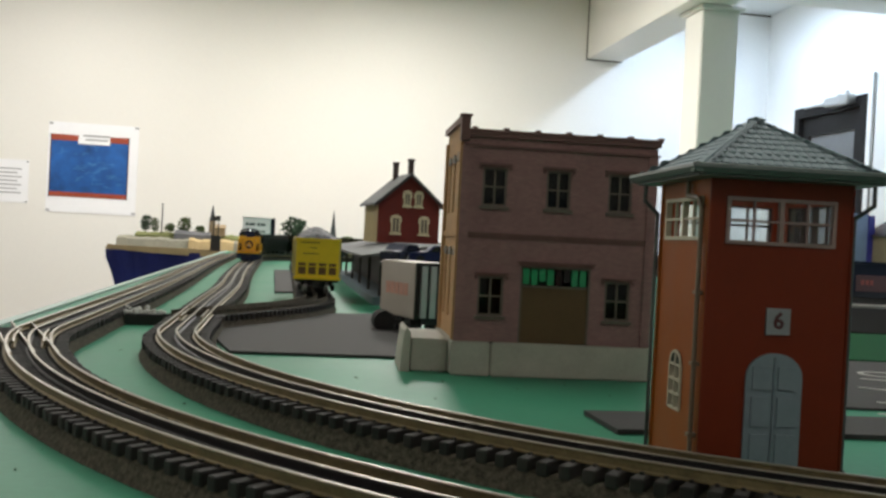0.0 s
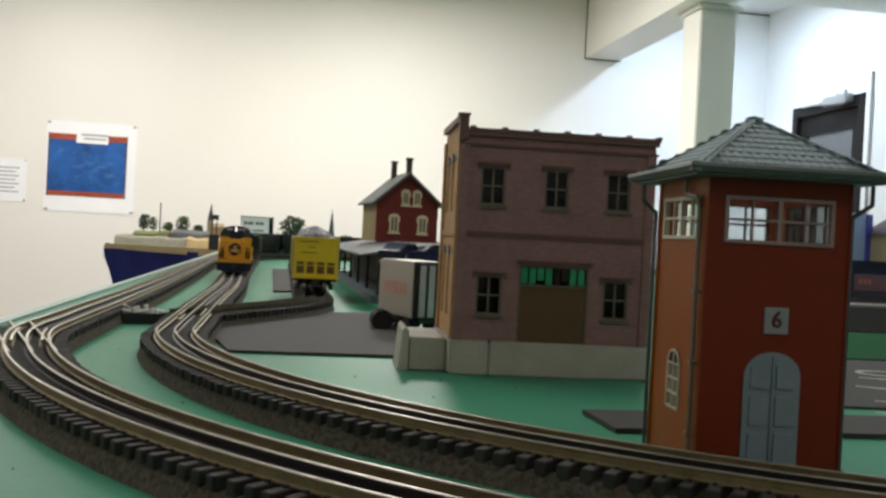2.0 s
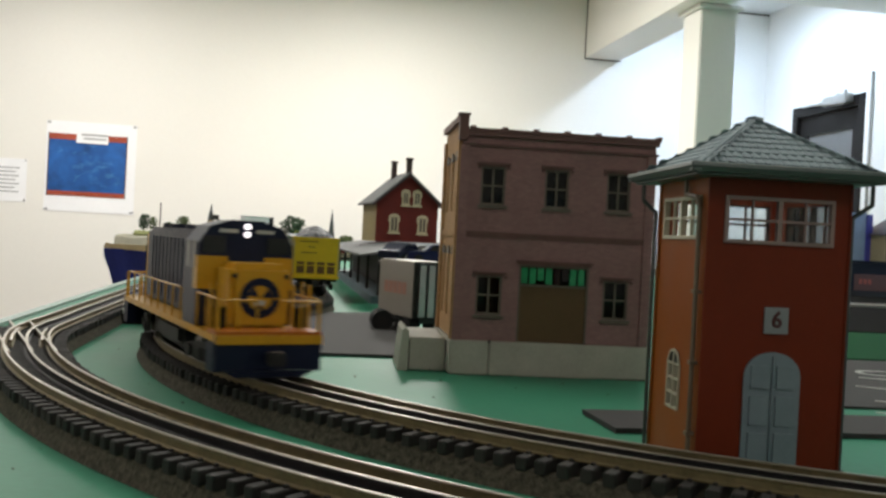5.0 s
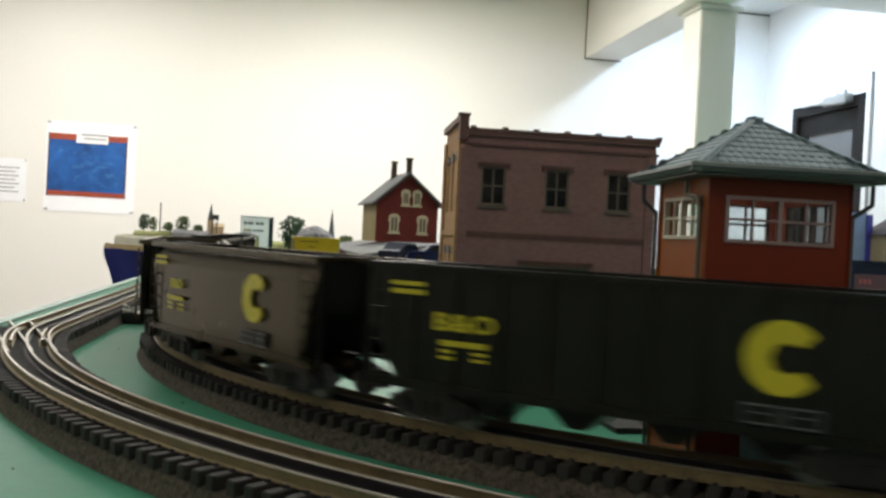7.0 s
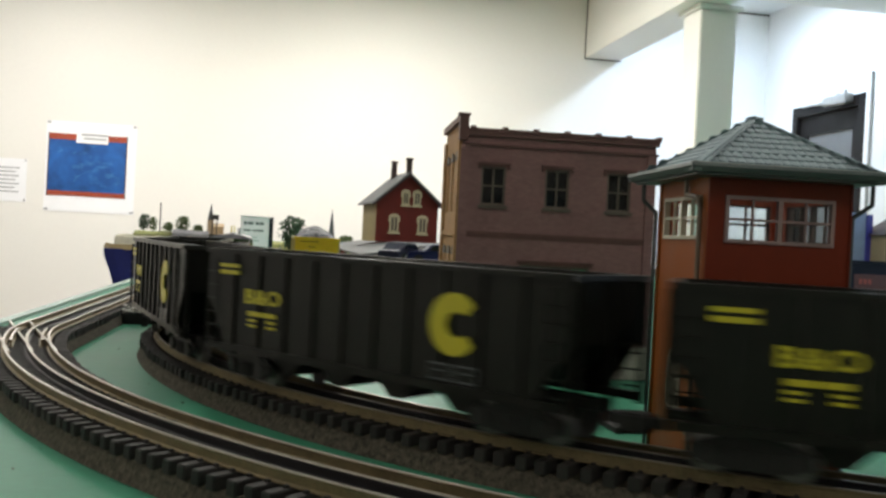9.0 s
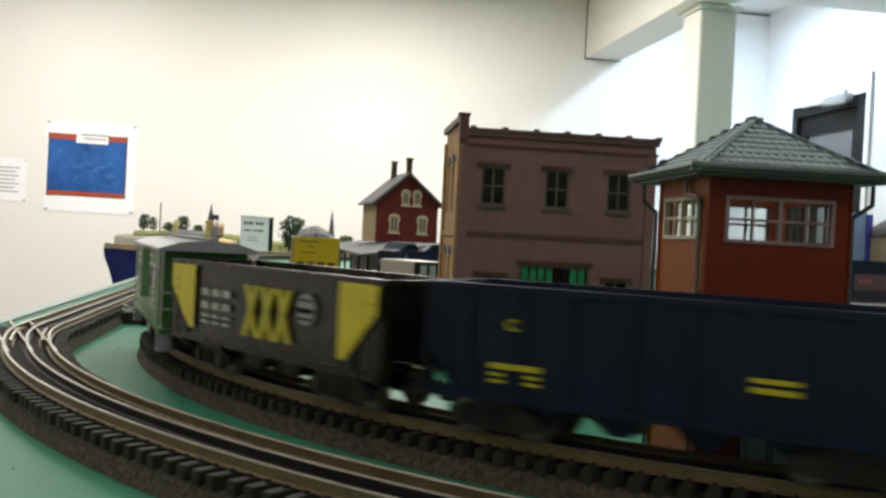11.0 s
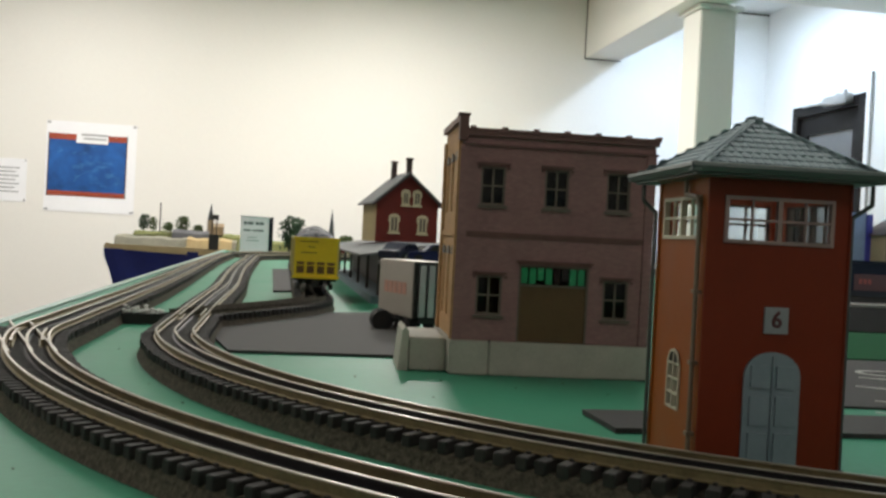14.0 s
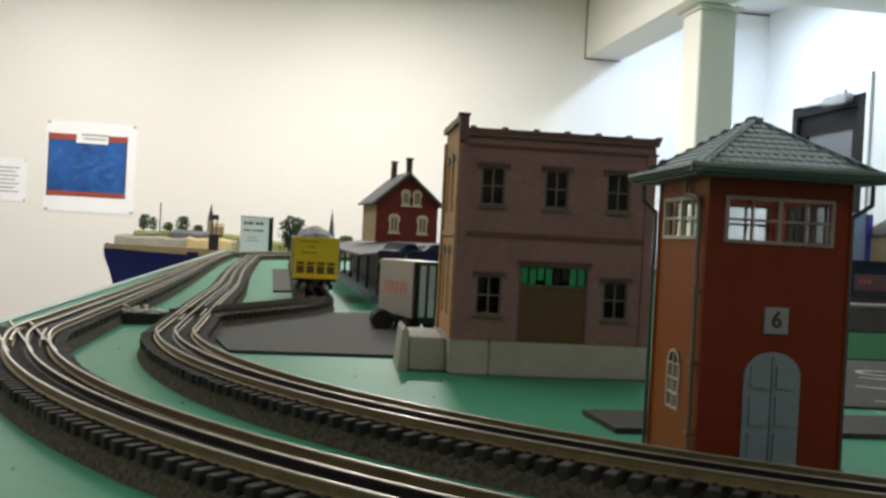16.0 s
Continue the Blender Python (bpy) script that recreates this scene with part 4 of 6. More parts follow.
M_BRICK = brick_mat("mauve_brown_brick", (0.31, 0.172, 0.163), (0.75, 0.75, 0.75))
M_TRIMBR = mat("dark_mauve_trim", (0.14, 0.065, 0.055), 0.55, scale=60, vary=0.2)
# brick of the left side only; its tan carries the light falling there
M_LITBRICK = brick_mat("lit_side_brick", (0.50, 0.29, 0.125), (0.8, 0.8, 0.8))
M_FRAME = mat("olive_window_frame", (0.12, 0.10, 0.075), 0.5, scale=80, vary=0.2)
M_CONC = mat("model_concrete", (0.4, 0.38, 0.32), 0.75, scale=50, vary=0.14, bump=0.2)
M_BROWNDOOR = mat("brown_roller_door", (0.105, 0.057, 0.02), 0.5, scale=60, vary=0.15)
M_GREENPANE = mat("green_pane", (0.03, 0.3, 0.13), 0.25, scale=60, vary=0.2, bump=0)
M_ROOFTAR = mat("tar_roof", (0.05, 0.048, 0.045), 0.8, scale=60)
M_INSIDE = mat("dark_inside", (0.03, 0.028, 0.026), 0.8)


def warehouse():
    W, D, H, B = 0.164, 0.118, 0.2, 0.0285
    b = thing("warehouse", at_table(0.0118, 0.765, 6.6), "two-storey mauve brick model warehouse on a concrete base", "building")
    wins = [(0.0168, 0.0372, 0.1405, 0.172), (0.0705, 0.0907, 0.1405, 0.172), (0.1232, 0.1434, 0.1405, 0.172), (0.0172, 0.0385, 0.0500, 0.0822), (0.1245, 0.1458, 0.0500, 0.0822)]
    door_hole = (0.0525, 0.1115, B, 0.0925)
    part("front_wall", wall(bmesh.new(), W, H, 0.004, wins + [door_hole], B), M_BRICK, b)
    part("back_wall", put(wall(bmesh.new(), W, H, 0.004, [], B), Matrix.Translation((0, D - 0.004, 0))), M_BRICK, b)
    side_holes = [(0.0205 + i * 0.031, 0.0355 + i * 0.031, z0, z1) for i in range(3) for z0, z1 in ((0.045, 0.098), (0.135, 0.178))]
    left = Matrix.Translation((0, D - 0.0041, 0)) @ Matrix.Rotation(-math.pi / 2, 4, "Z")
    part("side_wall", put(wall(bmesh.new(), D - 0.0082, H + 0.008, 0.004, side_holes, B), left), M_LITBRICK, b, "brick side wall with tall windows, coloured tan as lit")
    part("side_wall", boxes((W - 0.004, W, 0.0041, D - 0.0041, B, H)), M_BRICK, b)
    part("inner_floor", boxes((0.0045, W - 0.0045, 0.0045, D - 0.0045, 0.108, 0.11), (0.0045, W - 0.0045, 0.03, 0.032, B, 0.107)), M_INSIDE, b)
    part("roof", boxes((0.0042, W - 0.0042, 0.0042, D - 0.0042, H - 0.012, H - 0.01)), M_ROOFTAR, b)
    base = bmesh.new()
    rbox(base, -0.003, 0.0298, -0.003, D + 0.003, 0, B - 0.0003, 0.0012)
    rbox(base, 0.0304, W + 0.003, -0.003, D + 0.003, 0, B - 0.0003, 0.0012)
    part("base", base, M_CONC, b, "pale concrete base with a joint")
    # cornices
    cor = bmesh.new()
    for z, t, o in ((H - 0.0115, 0.0016, 0.0022), (H - 0.0035, 0.0035, 0.003)):
        box(cor, 0.0005, W + 0.002, -o, -0.0001, z, z + t)
    part("cornice", cor, M_TRIMBR, b, "dark moulded cornice")
    cap = boxes((-0.003, W + 0.003, -0.0036, 0.005, H + 0.0002, H + 0.0028))
    part("coping", cap, M_TRIMBR, b)
    for i in range(7):
        x = 0.006 + i * 0.0263
        part("coping_knob", boxes((x, x + 0.004, -0.004, 0.004, H + 0.0029, H + 0.0045)), M_TRIMBR, b)
    belt = boxes((0.0005, W - 0.0005, -0.0017, -0.0001, 0.1165, 0.1182), (0.0005, W - 0.0005, -0.001, -0.0001, 0.1135, 0.1164))
    part("belt_course", belt, M_TRIMBR, b)
    for x in (0.0, W - 0.0062):
        part("pilaster", boxes((x - 0.0012, x + 0.0064, -0.0019, -0.0001, B, H - 0.0116)), M_BRICK, b)
    post = bmesh.new()
    rbox(post, -0.0035, 0.004, -0.0042, 0.0045, H - 0.008, H + 0.0125, 0.0008)
    box(post, -0.0045, 0.005, -0.005, 0.0052, H + 0.0126, H + 0.0142)
    part("corner_post", post, M_TRIMBR, b)
    par = bmesh.new()
    prism(par, [(0.005, H + 0.0082), (0.005, H + 0.0135), (D - 0.002, H + 0.0135), (D, H + 0.0082)], -0.0032, 0.0045, "x")
    part("parapet", par, M_TRIMBR, b)
    for q in wins:
        x0, x1, z0, z1 = q
        w = thing("window", Matrix.Identity(4), "", "")
        w.parent = b
        fr = bmesh.new()
        t = 0.0016
        for r in ((x0, x0 + t, z0, z1), (x1 - t, x1, z0, z1), (x0 + t, x1 - t, z1 - t, z1), (x0 + t, x1 - t, z0, z0 + t)):
            box(fr, r[0], r[1], 0.0006, 0.0026, r[2], r[3])
        xm, zm = (x0 + x1) / 2, (z0 + z1) / 2
        box(fr, xm - 0.0008, xm + 0.0008, 0.001, 0.0024, z0 + t, z1 - t)
        box(fr, x0 + t, xm - 0.0009, 0.001, 0.0024, zm - 0.0007, zm + 0.0007)
        box(fr, xm + 0.0009, x1 - t, 0.001, 0.0024, zm - 0.0007, zm + 0.0007)
        part("frame", fr, M_FRAME, w)
        part("sill", boxes((x0 - 0.0018, x1 + 0.0018, -0.0025, 0.001, z0 - 0.0026, z0 - 0.0003)), M_FRAME, w)
        lin = boxes((x0 - 0.0016, x1 + 0.0016, -0.0018, -0.0001, z1 + 0.0002, z1 + 0.0016))
        box(lin, x0 - 0.0034, x1 + 0.0034, -0.0028, -0.0001, z1 + 0.0017, z1 + 0.0033)
        box(lin, x0 - 0.0032, x0 - 0.0014, -0.0022, -0.0001, z1 - 0.002, z1 + 0.0001)
        box(lin, x1 + 0.0014, x1 + 0.0032, -0.0022, -0.0001, z1 - 0.002, z1 + 0.0001)
        part("lintel", lin, M_TRIMBR, w)
        part("pane", boxes((x0 + t, x1 - t, 0.0027, 0.0031, z0 + t, z1 - t)), PANE, w)
    x0, x1, z0, z1 = door_hole
    part("door", boxes((x0 + 0.001, x1 - 0.001, 0.0015, 0.003, z0, z1 - 0.0165)), M_BROWNDOOR, b, "plain brown roller door")
    fr = boxes((x0, x0 + 0.0016, 0.0002, 0.0014, z0, z1), (x1 - 0.0016, x1, 0.0002, 0.0014, z0, z1), (x0 + 0.0016, x1 - 0.0016, 0.0002, 0.0014, z1 - 0.0018, z1), (x0 + 0.0016, x1 - 0.0016, 0.0003, 0.0014, z1 - 0.0178, z1 - 0.016))
    part("door_frame", fr, M_FRAME, b)
    lin = boxes((x0 - 0.002, x1 + 0.002, -0.0018, -0.0001, z1 + 0.0002, z1 + 0.0022), (x0 - 0.0034, x1 + 0.0034, -0.0028, -0.0001, z1 + 0.0023, z1 + 0.0036))
    part("lintel", lin, M_TRIMBR, b)
    for i in range(8):
        a = x0 + 0.0022 + i * 0.0069
        pane_mat = M_DARKGLASS if i in (4, 5) else M_GREENPANE
        part("transom_pane", boxes((a, a + 0.0054, 0.0018, 0.0024, z1 - 0.0155 + (0.003 if i % 3 == 2 else 0), z1 - 0.002)), pane_mat, b, "green transom pane" if pane_mat == M_GREENPANE else "")
    # tall windows of the side coloured tan as lit
    for q in side_holes:
        v0, v1, z0, z1 = q
        fr = bmesh.new()
        for r in ((v0, v0 + 0.0015), (v1 - 0.0015, v1), ((v0 + v1) / 2 - 0.0008, (v0 + v1) / 2 + 0.0008)):
            box(fr, r[0], r[1], 0.0005, 0.0025, z0, z1)
        part("side_window", put(fr, left), M_LITBRICK, b)
        part("side_pane", put(boxes((v0, v1, 0.0026, 0.003, z0, z1)), left), PANE, b)
        hood = bmesh.new()
        pts = [(v0 - 0.002 + (v1 - v0 + 0.004) * (0.5 - 0.5 * math.cos(math.pi * i / 8)), z1 + 0.0075 * math.sin(math.pi * i / 8)) for i in range(9)]
        prism(hood, pts, -0.0015, -0.0001)
        part("window_hood", put(hood, left), M_FRAME, b)
    part("belt_course", put(boxes((0.0, D - 0.0082, -0.0018, -0.0001, 0.114, 0.119)), left), M_LITBRICK, b)
    part("pilaster", put(boxes((0.0005, 0.009, -0.0024, -0.0001, B, H - 0.001)), left), M_LITBRICK, b)
    part("pilaster", put(boxes((D - 0.0172, D - 0.0088, -0.0024, -0.0001, B, H - 0.001)), left), M_LITBRICK, b)
    # loading dock at the side
    d = thing("loading_dock", at_table(0.0118, 0.765, 6.6), "pale concrete loading dock with a sloping side", "dock")
    bm = bmesh.new()
    rbox(bm, -0.0345, -0.0036, 0.015, 0.1, 0, 0.0275, 0.001)
    part("slab", bm, M_CONC, d)
    bm = prism(bmesh.new(), [(-0.0435, 0), (-0.0352, 0), (-0.0352, 0.033), (-0.0385, 0.036), (-0.0405, 0.033)], 0.011, 0.07)
    part("cheek_wall", bm, M_CONC, d)


PANE = glass("model_glass", (0.1, 0.1, 0.095))
CLEARPANE = glass("clear_model_glass", (0.9, 0.92, 0.92))
warehouse()

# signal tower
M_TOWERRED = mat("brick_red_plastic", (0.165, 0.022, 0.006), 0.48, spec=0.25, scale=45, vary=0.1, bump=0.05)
# lighter orange copy of the red: light on the left wall put into colour
M_TOWERLIT = mat("lit_side_plastic", (0.275, 0.07, 0.006), 0.48, spec=0.25, scale=45, vary=0.08, bump=0.05)
M_SLATE = mat("grey_green_tile", (0.25, 0.315, 0.335), 0.66, spec=0.3, scale=60, vary=0.1, random_tone=0.05)
M_GUTTER = mat("dark_green_gutter", (0.095, 0.12, 0.112), 0.4, scale=60, vary=0.15)
M_PIPE = mat("grey_pipe", (0.17, 0.125, 0.085), 0.45, scale=60, vary=0.15)
M_DARKPIPE = mat("dark_pipe", (0.05, 0.055, 0.05), 0.45, scale=60)
M_GREYDOOR = mat("blue_grey_door", (0.195, 0.25, 0.28), 0.5, scale=60, vary=0.1)
M_GREYFRAME = mat("grey_window_frame", (0.27, 0.19, 0.175), 0.5, scale=60, vary=0.1)
M_CREAM = mat("cream_frame", (0.55, 0.5, 0.38), 0.5, scale=60, vary=0.1)
M_SIGN = mat("grey_sign_plate", (0.25, 0.27, 0.28), 0.5, scale=60, vary=0.06)
M_SIGNRED = mat("dark_red_numeral", (0.075, 0.014, 0.016), 0.5)


# pale salmon for sheets, floor and ceiling added so the interior looks lit
M_LITLINING = mat("lit_salmon_lining", (0.85, 0.22, 0.11), 0.6, scale=50, vary=0.08)


def tower():
    W, H = 0.0717, 0.1475
    t = thing("signal_tower", at_table(0.1282, 0.4530, 5.75), "red model signal tower with a grey tiled hip roof", "tower")
    z0, z1 = 0.1166, 0.1378
    strip = (0.0087, 0.0627, z0, z1)
    faces = [Matrix.Identity(4), Matrix.Translation((W, 0, 0)) @ Matrix.Rotation(math.pi / 2, 4, "Z"), Matrix.Translation((W, W, 0)) @ Matrix.Rotation(math.pi, 4, "Z"),
             Matrix.Translation((0, W, 0)) @ Matrix.Rotation(-math.pi / 2, 4, "Z")]
    side_strip = (0.010, 0.0615, z0 + 0.001, z1)
    arch_hole = (W - 0.0445, W - 0.0275, 0.0285, 0.0515)
    for i, m in enumerate(faces):
        holes = [strip] if i in (0, 2) else [side_strip] + ([arch_hole] if i == 3 else [])
        a, b = (0, W) if i in (0, 2) else (0.0026, W - 0.0026)
        bm = wall(bmesh.new(), W, H, 0.0025, holes) if i in (0, 2) else put(wall(bmesh.new(), W - 0.0052, H, 0.0025, [(q[0] - 0.0026, q[1] - 0.0026, q[2], q[3]) for q in holes]), Matrix.Translation((0.0026, 0, 0)))
        part("wall", put(bm, m), M_TOWERLIT if i == 3 else M_TOWERRED, t, "red side wall, coloured orange for the light on it" if i == 3 else "")
        if i != 3:
            lining = wall(bmesh.new(), W - 0.008, H - 0.003, 0.0004, [(q[0] - 0.004, q[1] - 0.004, q[2], q[3]) for q in holes], 0.104)
            part("inner_lining", put(lining, m @ Matrix.Translation((0.004, 0.0027, 0))), M_LITLINING, t, "added inner wall sheet, pale salmon for the lit interior")
        x0, x1, za, zb = holes[0]
        fr = bmesh.new()
        e = 0.0009
        xm, zm = (x0 + x1) / 2, (za + zb) / 2
        for r in ((x0 - e, x0 + e, za - e, zb + e), (x1 - e, x1 + e, za - e, zb + e), (x0 + e, x1 - e, zb - e, zb + e), (x0 + e, x1 - e, za - e, za + e), (xm - 0.0011, xm + 0.0011, za + e, zb - e)):
            box(fr, r[0], r[1], -0.0012, 0.002, r[2], r[3])
        w = part("window", put(fr, m), M_CREAM if i == 3 else M_GREYFRAME, t)
        n = 1
        for half0, half1 in ((x0 + e, xm - 0.0011), (xm + 0.0011, x1 - e)):
            for k in range(1, n + 1):
                x = half0 + (half1 - half0) * k / (n + 1)
                part("mullion", put(boxes((x - 0.0005, x + 0.0005, -0.0004, 0.0012, za + e, zb - e)), m), M_CREAM if i == 3 else M_GREYFRAME, w)
            part("mullion", put(boxes((half0, half1, -0.0006, 0.0013, zm - 0.0006, zm + 0.0006)), m), M_CREAM if i == 3 else M_GREYFRAME, w)
        part("pane", put(boxes((x0, x1, 0.0021, 0.0024, za, zb)), m), CLEARPANE, w)
        part("corner_trim", put(boxes((-0.0008, 0.0024, -0.0008, -0.0001, 0, H)), m), M_TOWERLIT if i == 3 else M_TOWERRED, t)
    part("floor", boxes((0.003, W - 0.003, 0.003, W - 0.003, z0 - 0.012, z0 - 0.01)), M_LITLINING, t)
    part("ceiling", boxes((0.003, W - 0.003, 0.003, W - 0.003, H - 0.002, H - 0.0005)), M_LITLINING, t)
    # arched window in the side coloured orange as lit
    left = faces[3]
    x0, x1, za, zb = arch_hole
    fr = bmesh.new()
    c, r = (x0 + x1) / 2, (x1 - x0) / 2
    arc = [(c + math.cos(a) * r, zb + math.sin(a) * r * 0.9) for a in [math.pi * k / 10 for k in range(11)]]
    arc_in = [(c + math.cos(a) * (r - 0.0011), zb + math.sin(a) * (r * 0.9 - 0.0011)) for a in [math.pi * k / 10 for k in range(11)]]
    prism(fr, arc + arc_in[::-1], -0.0012, -0.0001)
    for q in ((x0 - 0.0003, x0 + 0.0008, za, zb), (x1 - 0.0008, x1 + 0.0003, za, zb), (c - 0.0005, c + 0.0005, za, zb + r * 0.8)):
        box(fr, q[0], q[1], -0.0012, 0.0012, q[2], q[3])
    for z in (za, za + 0.0077, za + 0.0153, zb):
        box(fr, x0 + 0.0008, x1 - 0.0008, -0.001, 0.001, z - 0.0005, z + 0.0005)
    w = part("arched_window", put(fr, left), M_CREAM, t, "narrow cream arched window")
    dark = prism(bmesh.new(), arc, -0.0006, -0.0001)
    part("pane", put(dark, left), M_DARKGLASS, w)
    part("pane", put(boxes((x0, x1, 0.0014, 0.0017, za, zb)), left), M_DARKGLASS, w)
    # arched door
    dx0, dx1, dz = 0.0216, 0.0502, 0.0515
    c, r = (dx0 + dx1) / 2, (dx1 - dx0) / 2
    arc = [(c + math.cos(a) * r, dz + math.sin(a) * r * 0.82) for a in [math.pi * k / 16 for k in range(17)]]
    d = part("door", prism(bmesh.new(), [(dx1, 0.0)] + arc + [(dx0, 0.0)], -0.0014, -0.0001), M_GREYDOOR, t, "blue-grey arched double door")
    for q in ((dx0 + 0.003, c - 0.0018, 0.009, 0.0235), (c + 0.0018, dx1 - 0.003, 0.009, 0.0235), (dx0 + 0.003, c - 0.0018, 0.0275, 0.0415), (c + 0.0018, dx1 - 0.003, 0.0275, 0.0415), (dx0 + 0.003, c - 0.0018, 0.0455, 0.0565), (c + 0.0018, dx1 - 0.003, 0.0455, 0.0565)):
        part("panel", boxes((q[0], q[1], -0.0024, -0.0015, q[2], q[3])), M_GREYDOOR, d)
    part("meeting_strip", boxes((c - 0.0005, c + 0.0005, -0.0026, -0.0015, 0.002, 0.061)), M_GREYDOOR, d)
    # numeral plate
    s = part("number_plate", boxes((0.0304, 0.0425, -0.0013, -0.0001, 0.0723, 0.0852)), M_SIGN, t, "grey plate with a dark red 6")
    letters("6", 0.0115, M_SIGNRED, s, Matrix.Translation((0.0365, -0.0014, 0.0788)) @ Matrix.Rotation(math.pi / 2, 4, "X"), "numeral")
    # roof
    o, ez, pz = 0.0115, H + 0.0003, 0.1818
    C = W / 2
    R = C + o
    deck = bmesh.new()
    base = [deck.verts.new((C + sx * R, C + sy * R, ez + 0.002)) for sx, sy in ((-1, -1), (1, -1), (1, 1), (-1, 1))]
    top = deck.verts.new((C, C, pz - 0.0015))
    deck.faces.new(base[::-1])
    for i in range(4):
        deck.faces.new((base[i], base[(i + 1) % 4], top))
    roof = part("roof", deck, M_SLATE, t, "grey-green scalloped tile roof")
    for i in range(4):
        m = Matrix.Translation((C, C, 0)) @ Matrix.Rotation(i * math.pi / 2, 4, "Z")
        g = bmesh.new()
        prism(g, [(-R - 0.0025, ez + 0.0006), (-R - 0.0042, ez + 0.0032), (-R - 0.0038, ez + 0.0048), (-R - 0.002, ez + 0.0054), (-R + 0.001, ez + 0.0048), (-R + 0.001, ez + 0.0006)], -R - 0.0035, R + 0.0035, "x")
        part("gutter", put(g, m), M_GUTTER, t)
        ridge = bmesh.new()
        tube(ridge, (-R, -R, ez + 0.004), (0, 0, pz), 0.0009, 0.0008, 8)
        part("hip_ridge", put(ridge, m), M_SLATE, roof)
    part("soffit", boxes((C - R, C + R, C - R, C + R, ez - 0.0006, ez + 0.0004)), M_GUTTER, t)
    fin = bmesh.new()
    ball(fin, (C, C, pz + 0.0006), 0.0021, 2, 0.6)
    part("finial", fin, M_SLATE, roof)
    # tiles: scalloped, in courses
    rows = 10
    slope = math.atan2(pz - ez - 0.003, R)
    length = R / math.cos(slope)
    tw, tl = 0.0046, length / rows * 1.32
    tb = bmesh.new()
    cols = [(-0.5, 0.0, 0.3), (-0.32, 0.0006, 0.08), (0.0, 0.0009, 0.0), (0.32, 0.0006, 0.08), (0.5, 0.0, 0.3)]
    front = [tb.verts.new((x * tw, y * tl, z + 0.0003)) for x, z, y in cols]
    back = [tb.verts.new((x * tw, tl, z * 0.7 - 0.0002)) for x, z, y in cols]
    foot = [tb.verts.new((x * tw, y * tl, -0.0004)) for x, z, y in cols]
    for k in range(4):
        tb.faces.new((front[k], front[k + 1], back[k + 1], back[k]))
        tb.faces.new((foot[k], foot[k + 1], front[k + 1], front[k]))
    tile_me = mesh_of(tb, "tile", M_SLATE)
    rest = bmesh.new()
    for i in range(4):
        m = Matrix.Translation((C, C, 0)) @ Matrix.Rotation(i * math.pi / 2, 4, "Z") @ Matrix.Translation((0, -R, ez + 0.0025)) @ Matrix.Rotation(slope, 4, "X")
        for k in range(rows):
            d = k * length / rows
            half = R * (1 - d / length) - 0.001
            n = int(2 * half / tw)
            for q in range(n + 1):
                x = (q - n / 2) * tw
                if abs(x) > half:
                    continue
                mm = m @ Matrix.Translation((x, d, 0))
                if i in (0, 3):
                    ob = new("tile", tile_me)
                    ob.parent = roof
                    ob.matrix_local = mm
                else:
                    x_ = bmesh.new()
                    x_.from_mesh(tile_me)
                    merge(rest, x_, mm)
    part("rear_tile_field", rest, M_SLATE, roof)["kind"] = "stuff"
    # downpipes
    def pipe(points, material, rad=0.0011):
        bm = bmesh.new()
        for a, b in zip(points, points[1:]):
            tube(bm, a, b, rad, seg=8)
            ball(bm, b, rad * 1.02)
        return part("downpipe", bm, material, t)
    E_ = -0.0125
    pipe([(-0.0022, 0.0268, ez - 0.001), (-0.0022, 0.0268, 0.1395), (-0.0022, 0.0105, 0.1375), (-0.0022, 0.0068, 0.133), (-0.0022, 0.0060, 0.001)], M_PIPE, 0.0013)
    for z in (0.02, 0.055, 0.09):
        part("pipe_collar", boxes((-0.0042, -0.0001, 0.0040, 0.0080, z, z + 0.0018)), M_PIPE, t)
    pipe([(-0.009, W + 0.004, ez - 0.001), (-0.009, W + 0.004, 0.138), (-0.0022, W + 0.001, 0.131), (-0.0022, W + 0.001, 0.001)], M_DARKPIPE)
    pipe([(W + 0.009, -0.004, ez - 0.001), (W + 0.009, -0.004, 0.1375), (W + 0.0026, 0.002, 0.131), (W + 0.0026, 0.002, 0.006), (W + 0.0065, 0.0, 0.0025)], M_DARKPIPE)


tower()

# pads and roads lying on the table
def slab(name, pts, label, h=0.002, material=None, m=None):
    bm = prism(bmesh.new(), pts, 0, h, "z")
    return single(name, bm, material or M_ASPHALT, m or at_table(0, 0, 0, 0.0004), label, "road", kind="structure")


slab("pavement", [(-0.236, 0.958), (-0.185, 0.822), (-0.034, 0.845), (-0.028, 1.02), (-0.08, 1.31), (-0.2, 1.24), (-0.245, 1.07)], "dark grey asphalt yard board", 0.0025)
slab("pavement_2", [(0.097, 0.612), (0.108, 0.553), (0.18, 0.566), (0.2, 0.63)], "dark grey board beside the tower", 0.003)
slab("pavement_3", [(-0.298, 1.656), (-0.262, 1.69), (-0.43, 2.66), (-0.473, 2.605)], "narrow dark grey board beside the siding", 0.003)
slab("pavement_4", [(0.25, 0.575), (0.8, 0.63), (0.8, 0.71), (0.28, 0.643)], "dark grey board lying before the model road", 0.003)
slab("road", [(0.295, 0.69), (0.9, 0.745), (1.3, 1.09), (0.435, 1.015)], "grey model road with pale curved markings", 0.0015)
M_MARK = mat("road_marking", (0.5, 0.49, 0.45), 0.6, scale=80, vary=0.3)
